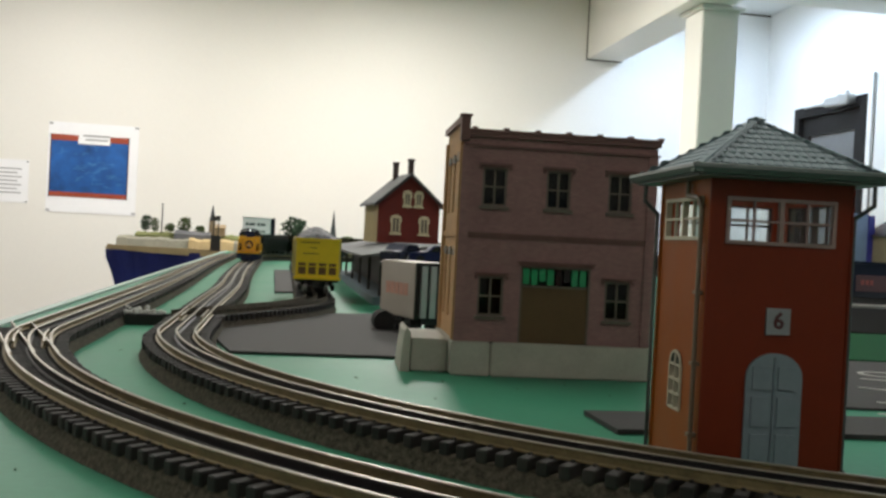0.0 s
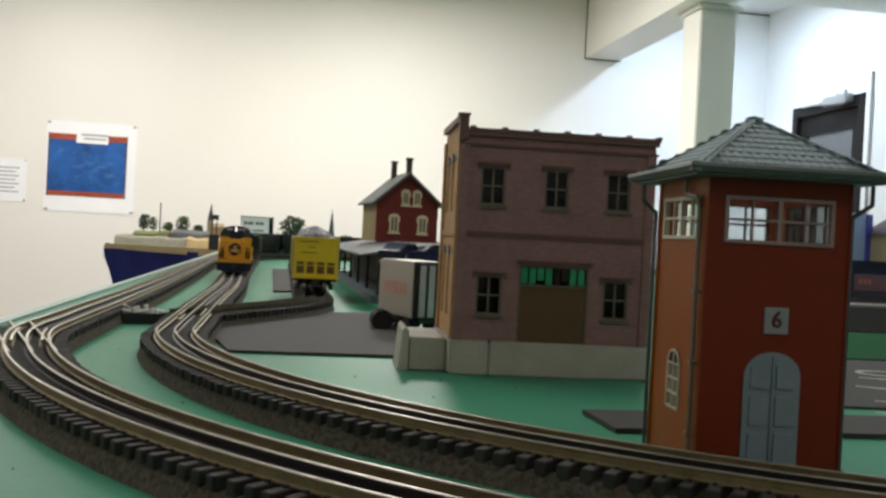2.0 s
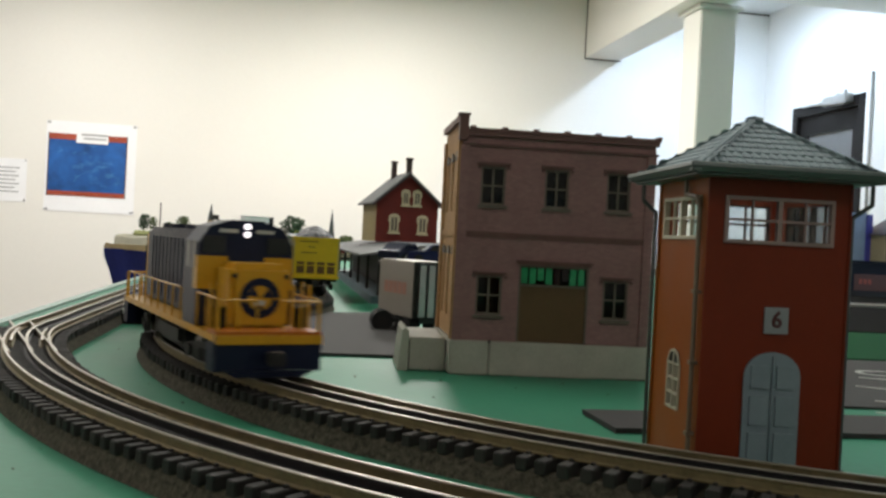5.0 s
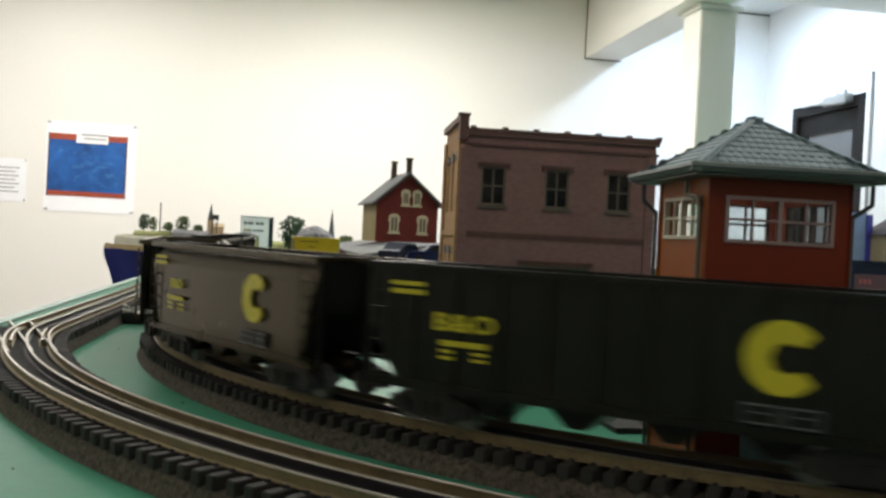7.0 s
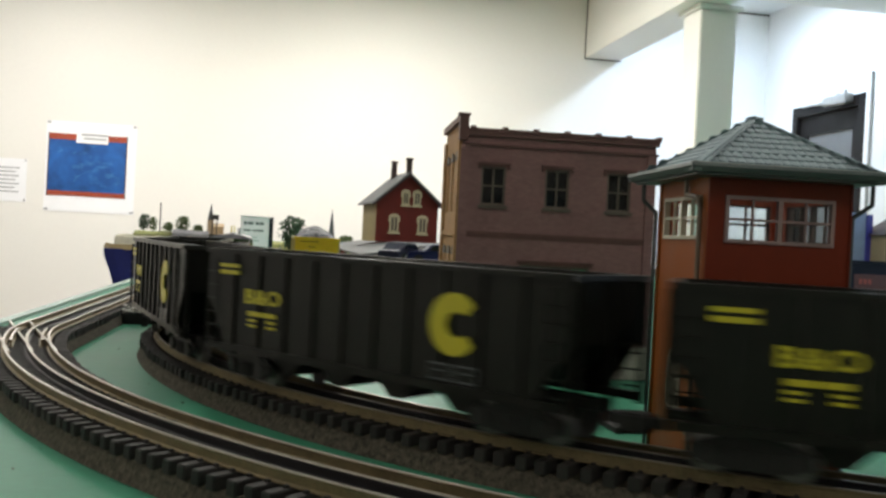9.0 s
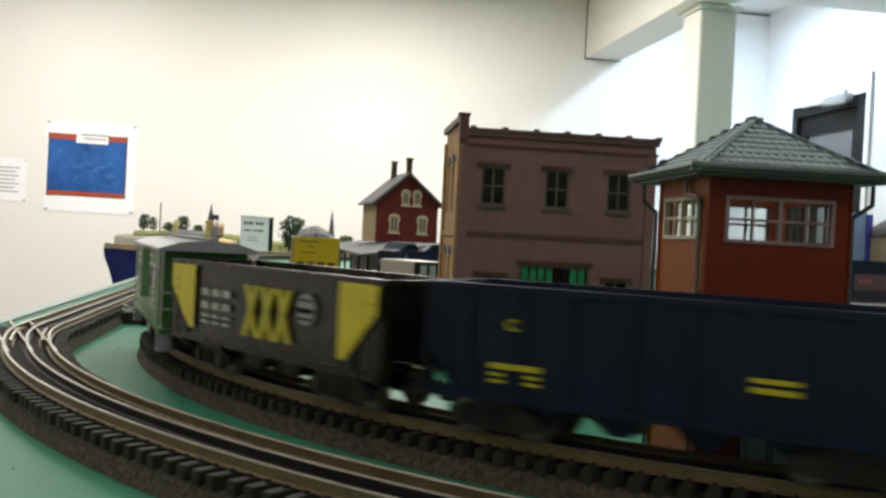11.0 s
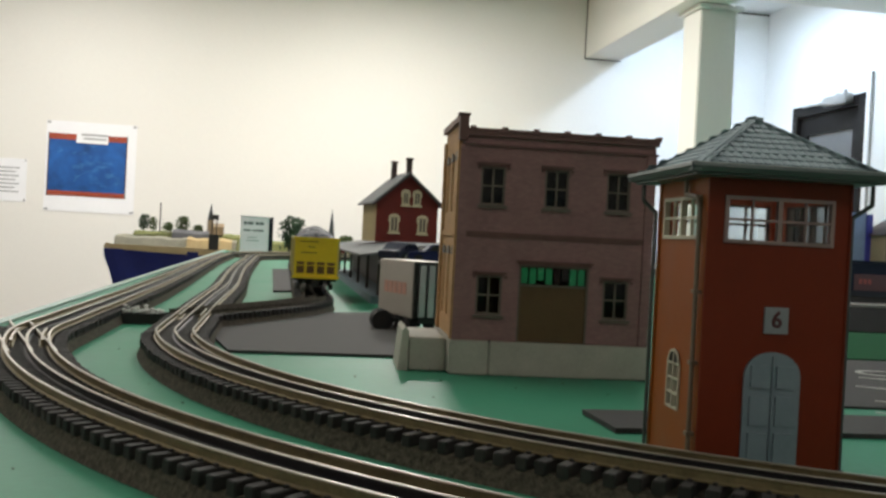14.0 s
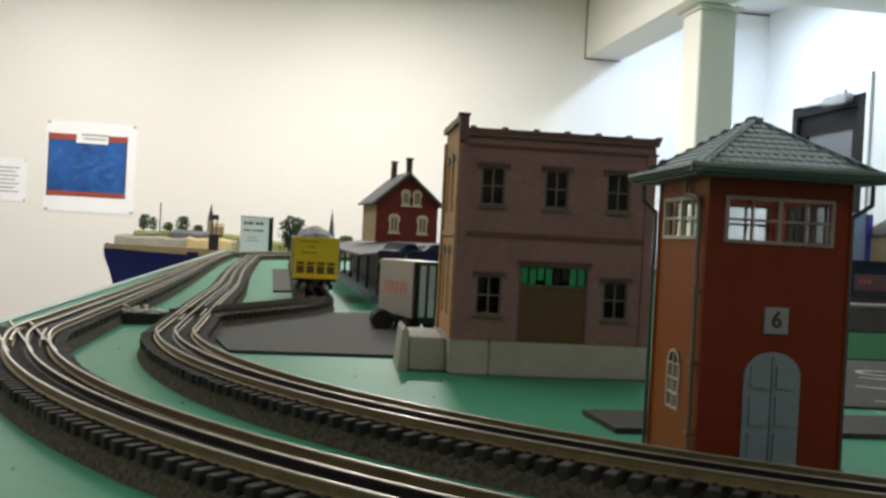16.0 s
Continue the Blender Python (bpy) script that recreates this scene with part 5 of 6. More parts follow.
for x, y, a, w in ((0.34, 0.72, -18, 0.05), (0.39, 0.86, -12, 0.06), (0.36, 0.8, -25, 0.03), (0.315, 0.665, -20, 0.05)):
    single("road_marking", boxes((0, w, 0, 0.004, 0.0021, 0.0026)), M_MARK, at_table(x, y, a), "pale painted line on the road", "road marking", "road markings")
ring = bmesh.new()
pts = [(0.025 * math.cos(a), 0.02 * math.sin(a)) for a in [radians(20 + i * 14) for i in range(20)]]
pts += [(0.02 * math.cos(a), 0.0155 * math.sin(a)) for a in [radians(286 - i * 14) for i in range(20)]]
single("road_marking", prism(ring, pts, 0.0021, 0.0026, "z"), M_MARK, at_table(0.43, 0.9), "pale painted ring on the road", "road marking", "road markings")
# ---- yard things ----
M_TRAILER = mat("trailer_cream", (0.38, 0.34, 0.285), 0.45, scale=40, vary=0.08)
M_TRAILMARK = mat("faded_red_print", (0.5, 0.26, 0.19), 0.5, scale=80, vary=0.2)
M_ALU = mat("aluminium_bar", (0.55, 0.55, 0.55), 0.35, 0.6, scale=60)
M_TYRE = mat("rubber_tyre", (0.012, 0.012, 0.012), 0.7, scale=120)
M_PALEYEL = mat("pale_yellow_side", (0.5, 0.4, 0.14), 0.45, scale=40, vary=0.12)
M_RUSTBROWN = mat("brown_outlet", (0.14, 0.07, 0.015), 0.55, scale=80)
M_BRIGHTYEL = mat("bright_yellow_paint", (0.78, 0.55, 0.01), 0.4, scale=50, vary=0.08)
M_COALGREY = mat("grey_coal", (0.085, 0.085, 0.09), 0.6, scale=260, vary=0.5, bump=0.8)
M_PALECLUMP = mat("white_fluff", (0.6, 0.59, 0.55), 0.9, scale=120, vary=0.25)


def yellow_gondola():
    x, y, h = SID.at(0.56)
    car = thing("coal_gondola", Matrix.Translation((x, y, TZ + RAIL)) @ Matrix.Rotation(h + math.pi / 2, 4, "Z"), "bright yellow coal gondola heaped with coal on the siding", "freight car")
    L, hw, top = 0.15, 0.0335, 0.082
    for side in (-1, 1):
        part("side", prism(bmesh.new(), [(-L, 0.026), (L, 0.026), (L, top), (-L, top)], *sorted((side * hw, side * (hw - 0.0015)))), M_PALEYEL, car, "pale yellow side")
        for i in range(9):
            xx = -L * 0.9 + i * L * 0.225
            part("rib", boxes((xx - 0.0012, xx + 0.0012, *sorted((side * (hw + 0.0001), side * (hw + 0.0016))), 0.027, top - 0.003)), M_PALEYEL, car)
    for sgn in (-1, 1):
        a, b = sorted((sgn * L, sgn * (L - 0.0015)))
        part("end", boxes((a, b, -hw + 0.0016, hw - 0.0016, 0.021, top)), M_BRIGHTYEL, car)
        part("end_lip", boxes((*sorted((sgn * (L + 0.0001), sgn * (L + 0.004))), -hw - 0.001, hw + 0.001, 0.021, 0.0255)), M_BRIGHTYEL, car)
        part("end_rim", boxes((*sorted((sgn * (L + 0.0001), sgn * (L + 0.0015))), -hw, hw, top - 0.004, top)), M_BRIGHTYEL, car)
        for k in range(4):
            yy = -0.0225 + k * 0.015
            part("end_opening", boxes((*sorted((sgn * (L + 0.0001), sgn * (L + 0.0006))), yy - 0.0055, yy + 0.0055, 0.0285, 0.0455)), M_RUSTBROWN, car)
            part("end_bar", boxes((*sorted((sgn * (L + 0.0007), sgn * (L + 0.0014))), yy - 0.0055, yy + 0.0055, 0.0395, 0.041)), M_BRIGHTYEL, car)
        for z, w in ((0.0585, 0.018), (0.067, 0.008), (0.075, 0.022)):
            part("stencil", boxes((*sorted((sgn * (L + 0.0001), sgn * (L + 0.0005))), -w - 0.004 * sgn, w * 0.3 - 0.004 * sgn, z, z + 0.0012)), M_RUSTBROWN, car)
        truck(car, sgn * (L - 0.032))
        coupler(car, sgn * (L + 0.001), sgn)
    part("floor", boxes((-L, L, -hw + 0.002, hw - 0.002, 0.0175, 0.0205)), M_TRUCK, car)
    bm, r = bmesh.new(), random.Random(8)
    nx, ny = 30, 12
    g = [[bm.verts.new((-L + 0.002 + (2 * L - 0.004) * i / nx, -hw + 0.002 + (2 * hw - 0.004) * j / ny, top - 0.004 + 0.021 * (math.sin(math.pi * i / nx) ** 0.35) * math.sin(math.pi * j / ny) ** 0.8 + r.uniform(-0.0022, 0.0022))) for j in range(ny + 1)] for i in range(nx + 1)]
    for i in range(nx):
        for j in range(ny):
            bm.faces.new((g[i][j], g[i + 1][j], g[i + 1][j + 1], g[i][j + 1]))
    part("load", bm, M_COALGREY, car, "heaped grey coal")


yellow_gondola()


def wheel_at(parent, x, y, r, w):
    t = bmesh.new()
    tube(t, (x, y, r), (x, y + w, r), r, seg=18)
    wh = part("wheel", t, M_TYRE, parent)
    hub = bmesh.new()
    tube(hub, (x, y - 0.0006, r), (x, y + w + 0.0006, r), r * 0.45, seg=12)
    part("hub", hub, M_TRUCK, wh)


def trailer():
    # x runs along the trailer from its rear; the rear faces the dock
    t = thing("semi_trailer", at_table(-0.0315, 1.06, 118.0), "cream box trailer with ribbed rear doors, backed to the dock", "trailer")
    L, W, z0, z1 = 0.095, 0.05, 0.018, 0.083
    bm = bmesh.new()
    rbox(bm, 0, L, -W, 0, z0, z1, 0.0012)
    part("box", bm, M_TRAILER, t)
    part("rear_frame", boxes((-0.0022, -0.0001, -W, -W + 0.003, z0, z1), (-0.0022, -0.0001, -0.003, 0, z0, z1), (-0.0022, -0.0001, -W + 0.003, -0.003, z1 - 0.003, z1)), M_TRUCK, t)
    part("rear_door", boxes((-0.0016, -0.0001, -W + 0.003, -0.003, z0, z1 - 0.003)), M_TRUCK, t, "dark rear doors")
    for k in range(2):
        y = -0.0135 - k * 0.0115
        part("door_bar", boxes((-0.005, -0.0018, y, y + 0.0075, z0 + 0.002, z1 - 0.004)), M_ALU, t)
    for k in range(5):
        x = 0.018 + k * 0.0125
        part("lettering", boxes((x, x + 0.010, 0.0001, 0.0005, 0.044, 0.058)), M_TRAILMARK, t, "faded red lettering block")
    part("underframe", boxes((0.0, L, -W + 0.01, -0.01, 0.012, z0 - 0.0001)), M_TRUCK, t)
    for x in (0.018, 0.04, L - 0.012):
        for y in (-W, -0.012):
            wheel_at(t, x, y, 0.0095, 0.011)


trailer()

# dark wheels of a dolly standing before the trailer
d = thing("wheel_dolly", at_table(-0.0665, 1.085, 12), "black two-wheel dolly beside the loading dock", "dolly")
for y in (-0.005, 0.012):
    wheel_at(d, 0, y, 0.0125, 0.009)
part("axle", boxes((-0.003, 0.03, 0.004, 0.012, 0.0105, 0.0145)), M_TRUCK, d)

M_CARBLUE = mat("dark_blue_car_paint", (0.01, 0.016, 0.075), 0.3, scale=60, vary=0.1, spec=0.3)
M_CARDARK = mat("charcoal_car_paint", (0.012, 0.015, 0.035), 0.32, scale=60, vary=0.1, spec=0.3)


def sedan(m, paint, label):
    c = thing("toy_car", m, label, "toy car", "toy cars on the loading platform")
    bm = prism(bmesh.new(), [(-0.045, 0.006), (0.045, 0.006), (0.046, 0.013), (0.042, 0.017), (0.018, 0.019), (0.008, 0.029), (-0.02, 0.0295), (-0.034, 0.019), (-0.045, 0.017)], -0.018, 0.018)
    bmesh.ops.bevel(bm, geom=bm.edges[:], offset=0.0015, segments=2, affect="EDGES")
    part("body", bm, paint, c)
    part("side_window", prism(bmesh.new(), [(-0.028, 0.0195), (0.013, 0.0195), (0.006, 0.0275), (-0.019, 0.028)], -0.0185, 0.0185), M_DARKGLASS, c)
    part("bumper", boxes((0.0462, 0.048, -0.016, 0.016, 0.008, 0.011)), M_ALU, c)
    for x in (-0.028, 0.028):
        for y in (-0.019, 0.013):
            wheel_at(c, x, y, 0.0068, 0.006)


deck = thing("loading_platform", at_table(-0.09, 1.385, 9), "dark raised loading platform behind the trailer", "platform")
part("deck", boxes((0, 0.13, 0, 0.075, 0.067, 0.072)), M_TRUCK, deck)
for x in (0.005, 0.12):
    for y in (0.005, 0.065):
        part("post", boxes((x, x + 0.005, y, y + 0.005, 0, 0.0669)), M_TRUCK, deck)
sedan(at_table(-0.06, 1.432, 60, 0.072), M_CARDARK, "charcoal toy car on the loading platform")
sedan(at_table(-0.012, 1.425, -168, 0.072), M_CARBLUE, "dark blue toy car on the loading platform")

# ---- station ----
M_STATIONRED = brick_mat("oxblood_brick", (0.15, 0.02, 0.012), (0.85, 0.8, 0.8))
M_STATIONTAN = brick_mat("ochre_brick", (0.36, 0.28, 0.12), (0.85, 0.85, 0.8))
M_STROOF = mat("station_grey_roof", (0.13, 0.132, 0.132), 0.75, scale=30, vary=0.2)
M_STDARK = mat("dark_station_wall", (0.03, 0.022, 0.018), 0.6, scale=30, vary=0.2)
M_CREAMTRIM = mat("cream_window_surround", (0.55, 0.48, 0.3), 0.55, scale=60, vary=0.1)
M_PLATFORM = mat("grey_blue_platform", (0.13, 0.17, 0.19), 0.6, scale=30, vary=0.15)
M_CHIM = mat("sooty_chimney", (0.05, 0.03, 0.025), 0.7, scale=60)


def station():
    s = thing("railway_station", at_table(-0.107, 1.5, 10.0), "oxblood brick model station with a grey canopy roof", "building")
    part("platform", boxes((-0.005, 0.24, 0, 1.1, 0, 0.013)), M_PLATFORM, s, "grey-blue platform slab")
    part("lower_wall", boxes((0.045, 0.22, 0.06, 1.05, 0.013, 0.083)), M_STDARK, s)
    for i in range(6):
        part("canopy_post", boxes((0.006, 0.011, 0.02 + i * 0.2, 0.025 + i * 0.2, 0.013, 0.08)), M_STDARK, s)
    part("canopy_roof", prism(bmesh.new(), [(-0.026, 0.0795), (0.09, 0.1005), (0.25, 0.1005), (0.25, 0.097), (0.09, 0.097), (-0.026, 0.076)], -0.01, 1.1), M_STROOF, s, "pale grey sloping canopy")
    # the upper house
    U = Matrix.Translation((0.048, 0.5, 0)) @ Matrix.Rotation(radians(5), 4, "Z")
    W, D, z0, ze, zp = 0.136, 0.165, 0.0985, 0.192, 0.252
    part("gable_wall", put(prism(bmesh.new(), [(0, z0), (W, z0), (W, ze), (W / 2, zp - 0.004), (0, ze)], 0, 0.004), U), M_STATIONRED, s, "oxblood brick gable wall")
    part("gable_wall", put(prism(bmesh.new(), [(0, z0), (W, z0), (W, ze), (W / 2, zp - 0.004), (0, ze)], D - 0.004, D), U), M_STATIONRED, s)
    part("side_wall", put(boxes((0, 0.004, 0.0041, D - 0.0041, z0, ze)), U), M_STATIONTAN, s, "ochre brick side wall")
    part("side_wall", put(boxes((W - 0.004, W, 0.0041, D - 0.0041, z0, ze)), U), M_STATIONTAN, s)
    k = (zp - ze) / (W / 2)
    for sgn in (-1, 1):
        pts = [(W / 2, zp), (W / 2 + sgn * (W / 2 + 0.011), zp - k * (W / 2 + 0.011)), (W / 2 + sgn * (W / 2 + 0.011), zp - k * (W / 2 + 0.011) - 0.004), (W / 2, zp - 0.004)]
        part("roof", put(prism(bmesh.new(), pts, -0.009, D + 0.009), U), M_STROOF, s, "pale grey slate roof slope")
        pts = [(W / 2, zp - 0.0045), (W / 2 + sgn * (W / 2 + 0.0105), zp - k * (W / 2 + 0.0105) - 0.0045), (W / 2 + sgn * (W / 2 + 0.0105), zp - k * (W / 2 + 0.0105) - 0.010), (W / 2, zp - 0.010)]
        part("barge_board", put(prism(bmesh.new(), pts, -0.0085, -0.006), U), M_CHIM, s)
    for x, y in ((W / 2 + 0.002, 0.008), (W / 2 - 0.008, 0.12)):
        c = boxes((x - 0.0055, x + 0.0055, y, y + 0.011, zp - 0.015, zp + 0.026), (x - 0.007, x + 0.007, y - 0.0015, y + 0.0125, zp + 0.0262, zp + 0.031))
        part("chimney", put(c, U), M_CHIM, s)

    def fancy(x, z, w, h):
        fr = bmesh.new()
        arc = [(x + math.cos(a) * (w / 2 + 0.004), z + h + math.sin(a) * 0.008) for a in [math.pi * q / 8 for q in range(9)]]
        prism(fr, [(x + w / 2 + 0.002, z - 0.002), (x + w / 2 + 0.002, z + h - 0.01), (x + w / 2 + 0.0045, z + h - 0.008)] + arc + [(x - w / 2 - 0.0045, z + h - 0.008), (x - w / 2 - 0.002, z + h - 0.01), (x - w / 2 - 0.002, z - 0.002)], -0.0022, -0.0001)
        box(fr, x - w / 2 - 0.005, x + w / 2 + 0.005, -0.004, -0.0001, z - 0.0055, z - 0.002)
        w_ = part("window", put(fr, U), M_CREAMTRIM, s, "cream window with an arched hood")
        for q in (-1, 1):
            part("pane", put(boxes((x + q * w * 0.24 - w * 0.17, x + q * w * 0.24 + w * 0.17, -0.0027, -0.0023, z + 0.001, z + h)), U), M_FRAME, w_)

    for x in (W * 0.29, W * 0.75):
        fancy(x, 0.122, 0.016, 0.03)
    for x in (W * 0.46, W * 0.645):
        fancy(x, 0.182, 0.012, 0.024)


station()

# ---- far scenery ----
M_BLUECLOTH = mat("royal_blue_cloth", (0.008, 0.018, 0.16), 0.6, scale=10, vary=0.2)
M_FASCIA = mat("tan_wood_fascia", (0.33, 0.25, 0.13), 0.55, scale=20, vary=0.15)
M_BANK = mat("grey_tan_plaster", (0.21, 0.2, 0.15), 0.8, scale=18, vary=0.2, bump=0.3)
M_SAND = mat("sandy_block", (0.38, 0.28, 0.13), 0.7, scale=25, vary=0.15)
M_OLIVE = mat("olive_scatter", (0.14, 0.15, 0.05), 0.9, scale=80, vary=0.5, bump=0.6)
M_LEAF = mat("dark_foliage", (0.028, 0.055, 0.025), 0.8, scale=80, vary=0.5)
M_LEAF2 = mat("mid_foliage", (0.07, 0.10, 0.035), 0.8, scale=80, vary=0.5)
M_TRUNK = mat("bark", (0.06, 0.045, 0.03), 0.85, scale=90)
M_STONE = mat("pale_brown_stone", (0.28, 0.21, 0.13), 0.7, scale=60)
M_SPIRE = mat("dark_slate_spire", (0.035, 0.04, 0.045), 0.5, scale=60)
M_WHITEB = mat("white_card_building", (0.88, 0.78, 0.84), 0.6, scale=20, vary=0.06)
M_NAVYB = mat("navy_side", (0.008, 0.011, 0.02), 0.5, spec=0.15, scale=20)
M_INK = mat("dark_print", (0.06, 0.065, 0.075), 0.6)

MZ = TZ - 0.02
mod = thing("scenery_module", ROOM @ Matrix.Translation((0, 0, MZ)), "display table with a blue cloth skirt and tan edge", "table")
mu, mv = -0.855, 4.80
part("tabletop", boxes((mu - 0.003, 1.6, mv, 5.7, -0.02, 0.0)), M_WOOD, mod)
part("fascia", prism(bmesh.new(), [(mu - 0.012, 0.004), (mu + 0.2, -0.006), (mu + 0.42, -0.014), (mu + 0.6, -0.008), (mu + 0.62, 0.022), (mu + 0.03, 0.024), (mu, 0.03)], mv - 0.016, mv - 0.001), M_FASCIA, mod, "tan wooden edge")
skirt = bmesh.new()
n = 90
for i in range(n + 1):
    u = i / n * 2.3
    wave = mv - 0.012 - 0.006 * math.sin(u * 34) - 0.004 * math.sin(u * 13 + 1)
    skirt_rows = [(0.0, 0.002), (0.004, -0.04), (0.03, -0.10), (0.06, -0.2), (0.075, -0.5), (0.075, -0.92)]
    for inset, z in skirt_rows:
        skirt.verts.new((mu - 0.01 + inset * max(0.0, 1 - u / 0.4) + u, wave - 0.01 * (-z), z))
skirt.verts.ensure_lookup_table()
for i in range(n):
    for j in range(5):
        a = i * 6 + j
        skirt.faces.new([skirt.verts[q] for q in (a, a + 1, a + 7, a + 6)])
bmesh.ops.solidify(skirt, geom=skirt.faces[:], thickness=0.004)
part("skirt", skirt, M_BLUECLOTH, mod, "royal blue cloth skirt")
for u in (mu + 0.1, 0.4, 1.5):
    part("leg", boxes((u, u + 0.05, 5.2, 5.25, -MZ, -0.0201)), M_WOOD, mod)


def bank(u0, u1, v0, v1, h, material, label, seed, steps=30):
    """A plaster bank with a sloping face and an uneven crest."""
    bm, r = bmesh.new(), random.Random(seed)
    rows = []
    for i in range(steps + 1):
        u = u0 + (u1 - u0) * i / steps
        hh = h * (0.97 + 0.03 * math.sin(i * 0.7 + seed)) + r.uniform(-0.003, 0.003)
        rows.append([bm.verts.new((u, v, z)) for v, z in ((v0, 0.001), (v0 + 0.03, hh * 0.85), (v0 + 0.07, hh), (v1, hh * 1.02), (v1 + 0.01, 0.001))])
    for a, b in zip(rows, rows[1:]):
        for j in range(4):
            bm.faces.new((a[j], a[j + 1], b[j + 1], b[j]))
        bm.faces.new((a[0], b[0], b[4], a[4]))
    bm.faces.new(rows[0]), bm.faces.new(rows[-1][::-1])
    return single("hill", bm, material, ROOM @ Matrix.Translation((0, 0, MZ)), label, "embankment")


bank(mu + 0.03, mu + 0.62, mv + 0.01, mv + 0.28, 0.072, M_BANK, "grey-tan plaster embankment on the scenery table", 1)
bank(mu + 0.38, mu + 0.6, mv - 0.0, mv + 0.2, 0.076, M_SAND, "sandy block at the end of the embankment", 2, 12)
bank(mu + 0.1, mu + 0.64, mv + 0.12, mv + 0.4, 0.098, M_OLIVE, "olive scattered hilltop behind the embankment", 3)
bank(-0.25, 1.5, mv + 0.1, mv + 0.35, 0.075, M_OLIVE, "low olive hill along the back of the layout", 5, 50)
bank(mu + 0.3, mu + 0.48, mv + 0.05, mv + 0.14, 0.112, M_COALGREY, "small dark slag heap on the embankment", 6, 10)


def tree(u, v, z, h, w, material, label, seed, kind="round"):
    """A tapered trunk, a few limbs, and a crown of many small leaf clumps with gaps."""
    r = random.Random(seed)
    t = thing("model_tree", ROOM @ Matrix.Translation((u, v, TZ + z)), label, "tree", "model trees")
    bm = tube(bmesh.new(), (0, 0, 0), (0, 0, h * 0.6), h * 0.035, h * 0.015, 7)
    for i in range(6):
        a = r.uniform(0, 6.28)
        tube(bm, (0, 0, h * (0.3 + 0.05 * i)), (math.cos(a) * w * 0.3, math.sin(a) * w * 0.3, h * (0.5 + 0.07 * i)), h * 0.012, h * 0.004, 5)
    part("trunk", bm, M_TRUNK, t)
    cr = bmesh.new()
    for i in range(300):
        a, q, g = r.uniform(0, 6.28), r.random() ** 0.5, r.random()
        if kind == "round":
            zz = h * (0.14 + 0.82 * g)
            rad = w / 2 * math.sqrt(max(0.02, 1 - ((g - 0.45) / 0.62) ** 2)) * (0.8 + 0.3 * math.sin(a * 3 + seed))
        else:
            zz = h * (0.12 + 0.86 * g)
            rad = w / 2 * (1.05 - g) * (0.85 + 0.25 * math.sin(a * 4 + g * 9))
        m = Matrix.Translation((math.cos(a) * rad * q, math.sin(a) * rad * q, zz)) @ Euler((r.uniform(0, 3), r.uniform(0, 3), r.uniform(0, 3))).to_matrix().to_4x4()
        s = w * r.uniform(0.06, 0.12)
        vs = [cr.verts.new(m @ Vector(p)) for p in ((-s, 0, 0), (0, -s * 0.6, s * 0.2), (s, 0, 0), (0, s * 0.6, s * 0.25), (0, 0, s * 0.6))]
        for q3 in ((0, 1, 4), (1, 2, 4), (2, 3, 4), (3, 0, 4), (0, 3, 2, 1)):
            cr.faces.new([vs[k] for k in q3])
    part("crown", cr, material, t)


tree(-0.700, 4.92, 0.075, 0.085, 0.07, M_LEAF, "small dark green model tree on the embankment", 1)
tree(-0.655, 4.93, 0.075, 0.075, 0.05, M_LEAF2, "small green model tree on the embankment", 2)
tree(-0.510, 4.95, 0.075, 0.085, 0.075, M_LEAF2, "spreading green model tree on the embankment", 3)
tree(-0.585, 4.98, 0.075, 0.05, 0.06, M_LEAF2, "low green model bush on the hilltop", 4)
tree(-0.435, 4.99, 0.075, 0.045, 0.06, M_LEAF2, "low green model bush on the hilltop", 5)
tree(0.030, 4.70, 0.000, 0.19, 0.12, M_LEAF, "dark bushy model tree beside the white building", 6)
tree(0.062, 4.64, 0.000, 0.185, 0.11, M_LEAF, "dark bushy model tree beside the white building", 7)
tree(0.320, 4.92, 0.050, 0.05, 0.09, M_LEAF2, "low olive model bush on the back hill", 8)

pole = bmesh.new()
tube(pole, (0, 0, 0), (0, 0, 0.15), 0.0035, 0.003, 8)
ball(pole, (0, 0, 0.15), 0.0045)
single("pole", pole, M_TRUCK, ROOM @ Matrix.Translation((-0.622, 4.93, TZ + 0.07)), "thin dark pole on the embankment", "pole")


def church(u, v, z, label, nave, spire_h, s=1.0):
    c = thing("church", ROOM @ Matrix.Translation((u, v, TZ + z)), label, "building", "model churches")
    part("tower", boxes((0, 0.024 * s, 0, 0.024 * s, 0, 0.06 * s)), M_STONE, c)
    sp = bmesh.new()
    bmesh.ops.create_cone(sp, cap_ends=True, segments=4, radius1=0.017 * s, radius2=0.0006, depth=spire_h, matrix=Matrix.Translation((0.012 * s, 0.012 * s, 0.06 * s + spire_h / 2)) @ Matrix.Rotation(math.pi / 4, 4, "Z"))
    part("spire", sp, M_SPIRE, c)
    x0, w, h = 0.025 * s, nave, 0.034 * s
    part("nave", boxes((x0, x0 + w, 0, 0.04 * s, 0, h)), M_STONE if z > 0.05 else M_STATIONRED, c)
    part("nave_roof", prism(bmesh.new(), [(-0.003, h), (0.02 * s, h + 0.014 * s), (0.04 * s + 0.003, h)], x0, x0 + w + 0.003, "x"), M_STONE if z > 0.05 else M_CHIM, c)


church(-0.388, 4.93, 0.072, "brown stone model church with a dark spire", 0.05, 0.085, 1.25)
church(0.222, 4.75, 0.0, "small model church with a dark pointed spire", 0.06, 0.15, 1.4)

sig = thing("signal_mast", ROOM @ Matrix.Translation((-0.345, 4.68, TZ)), "dark twin-post model signal", "signal")
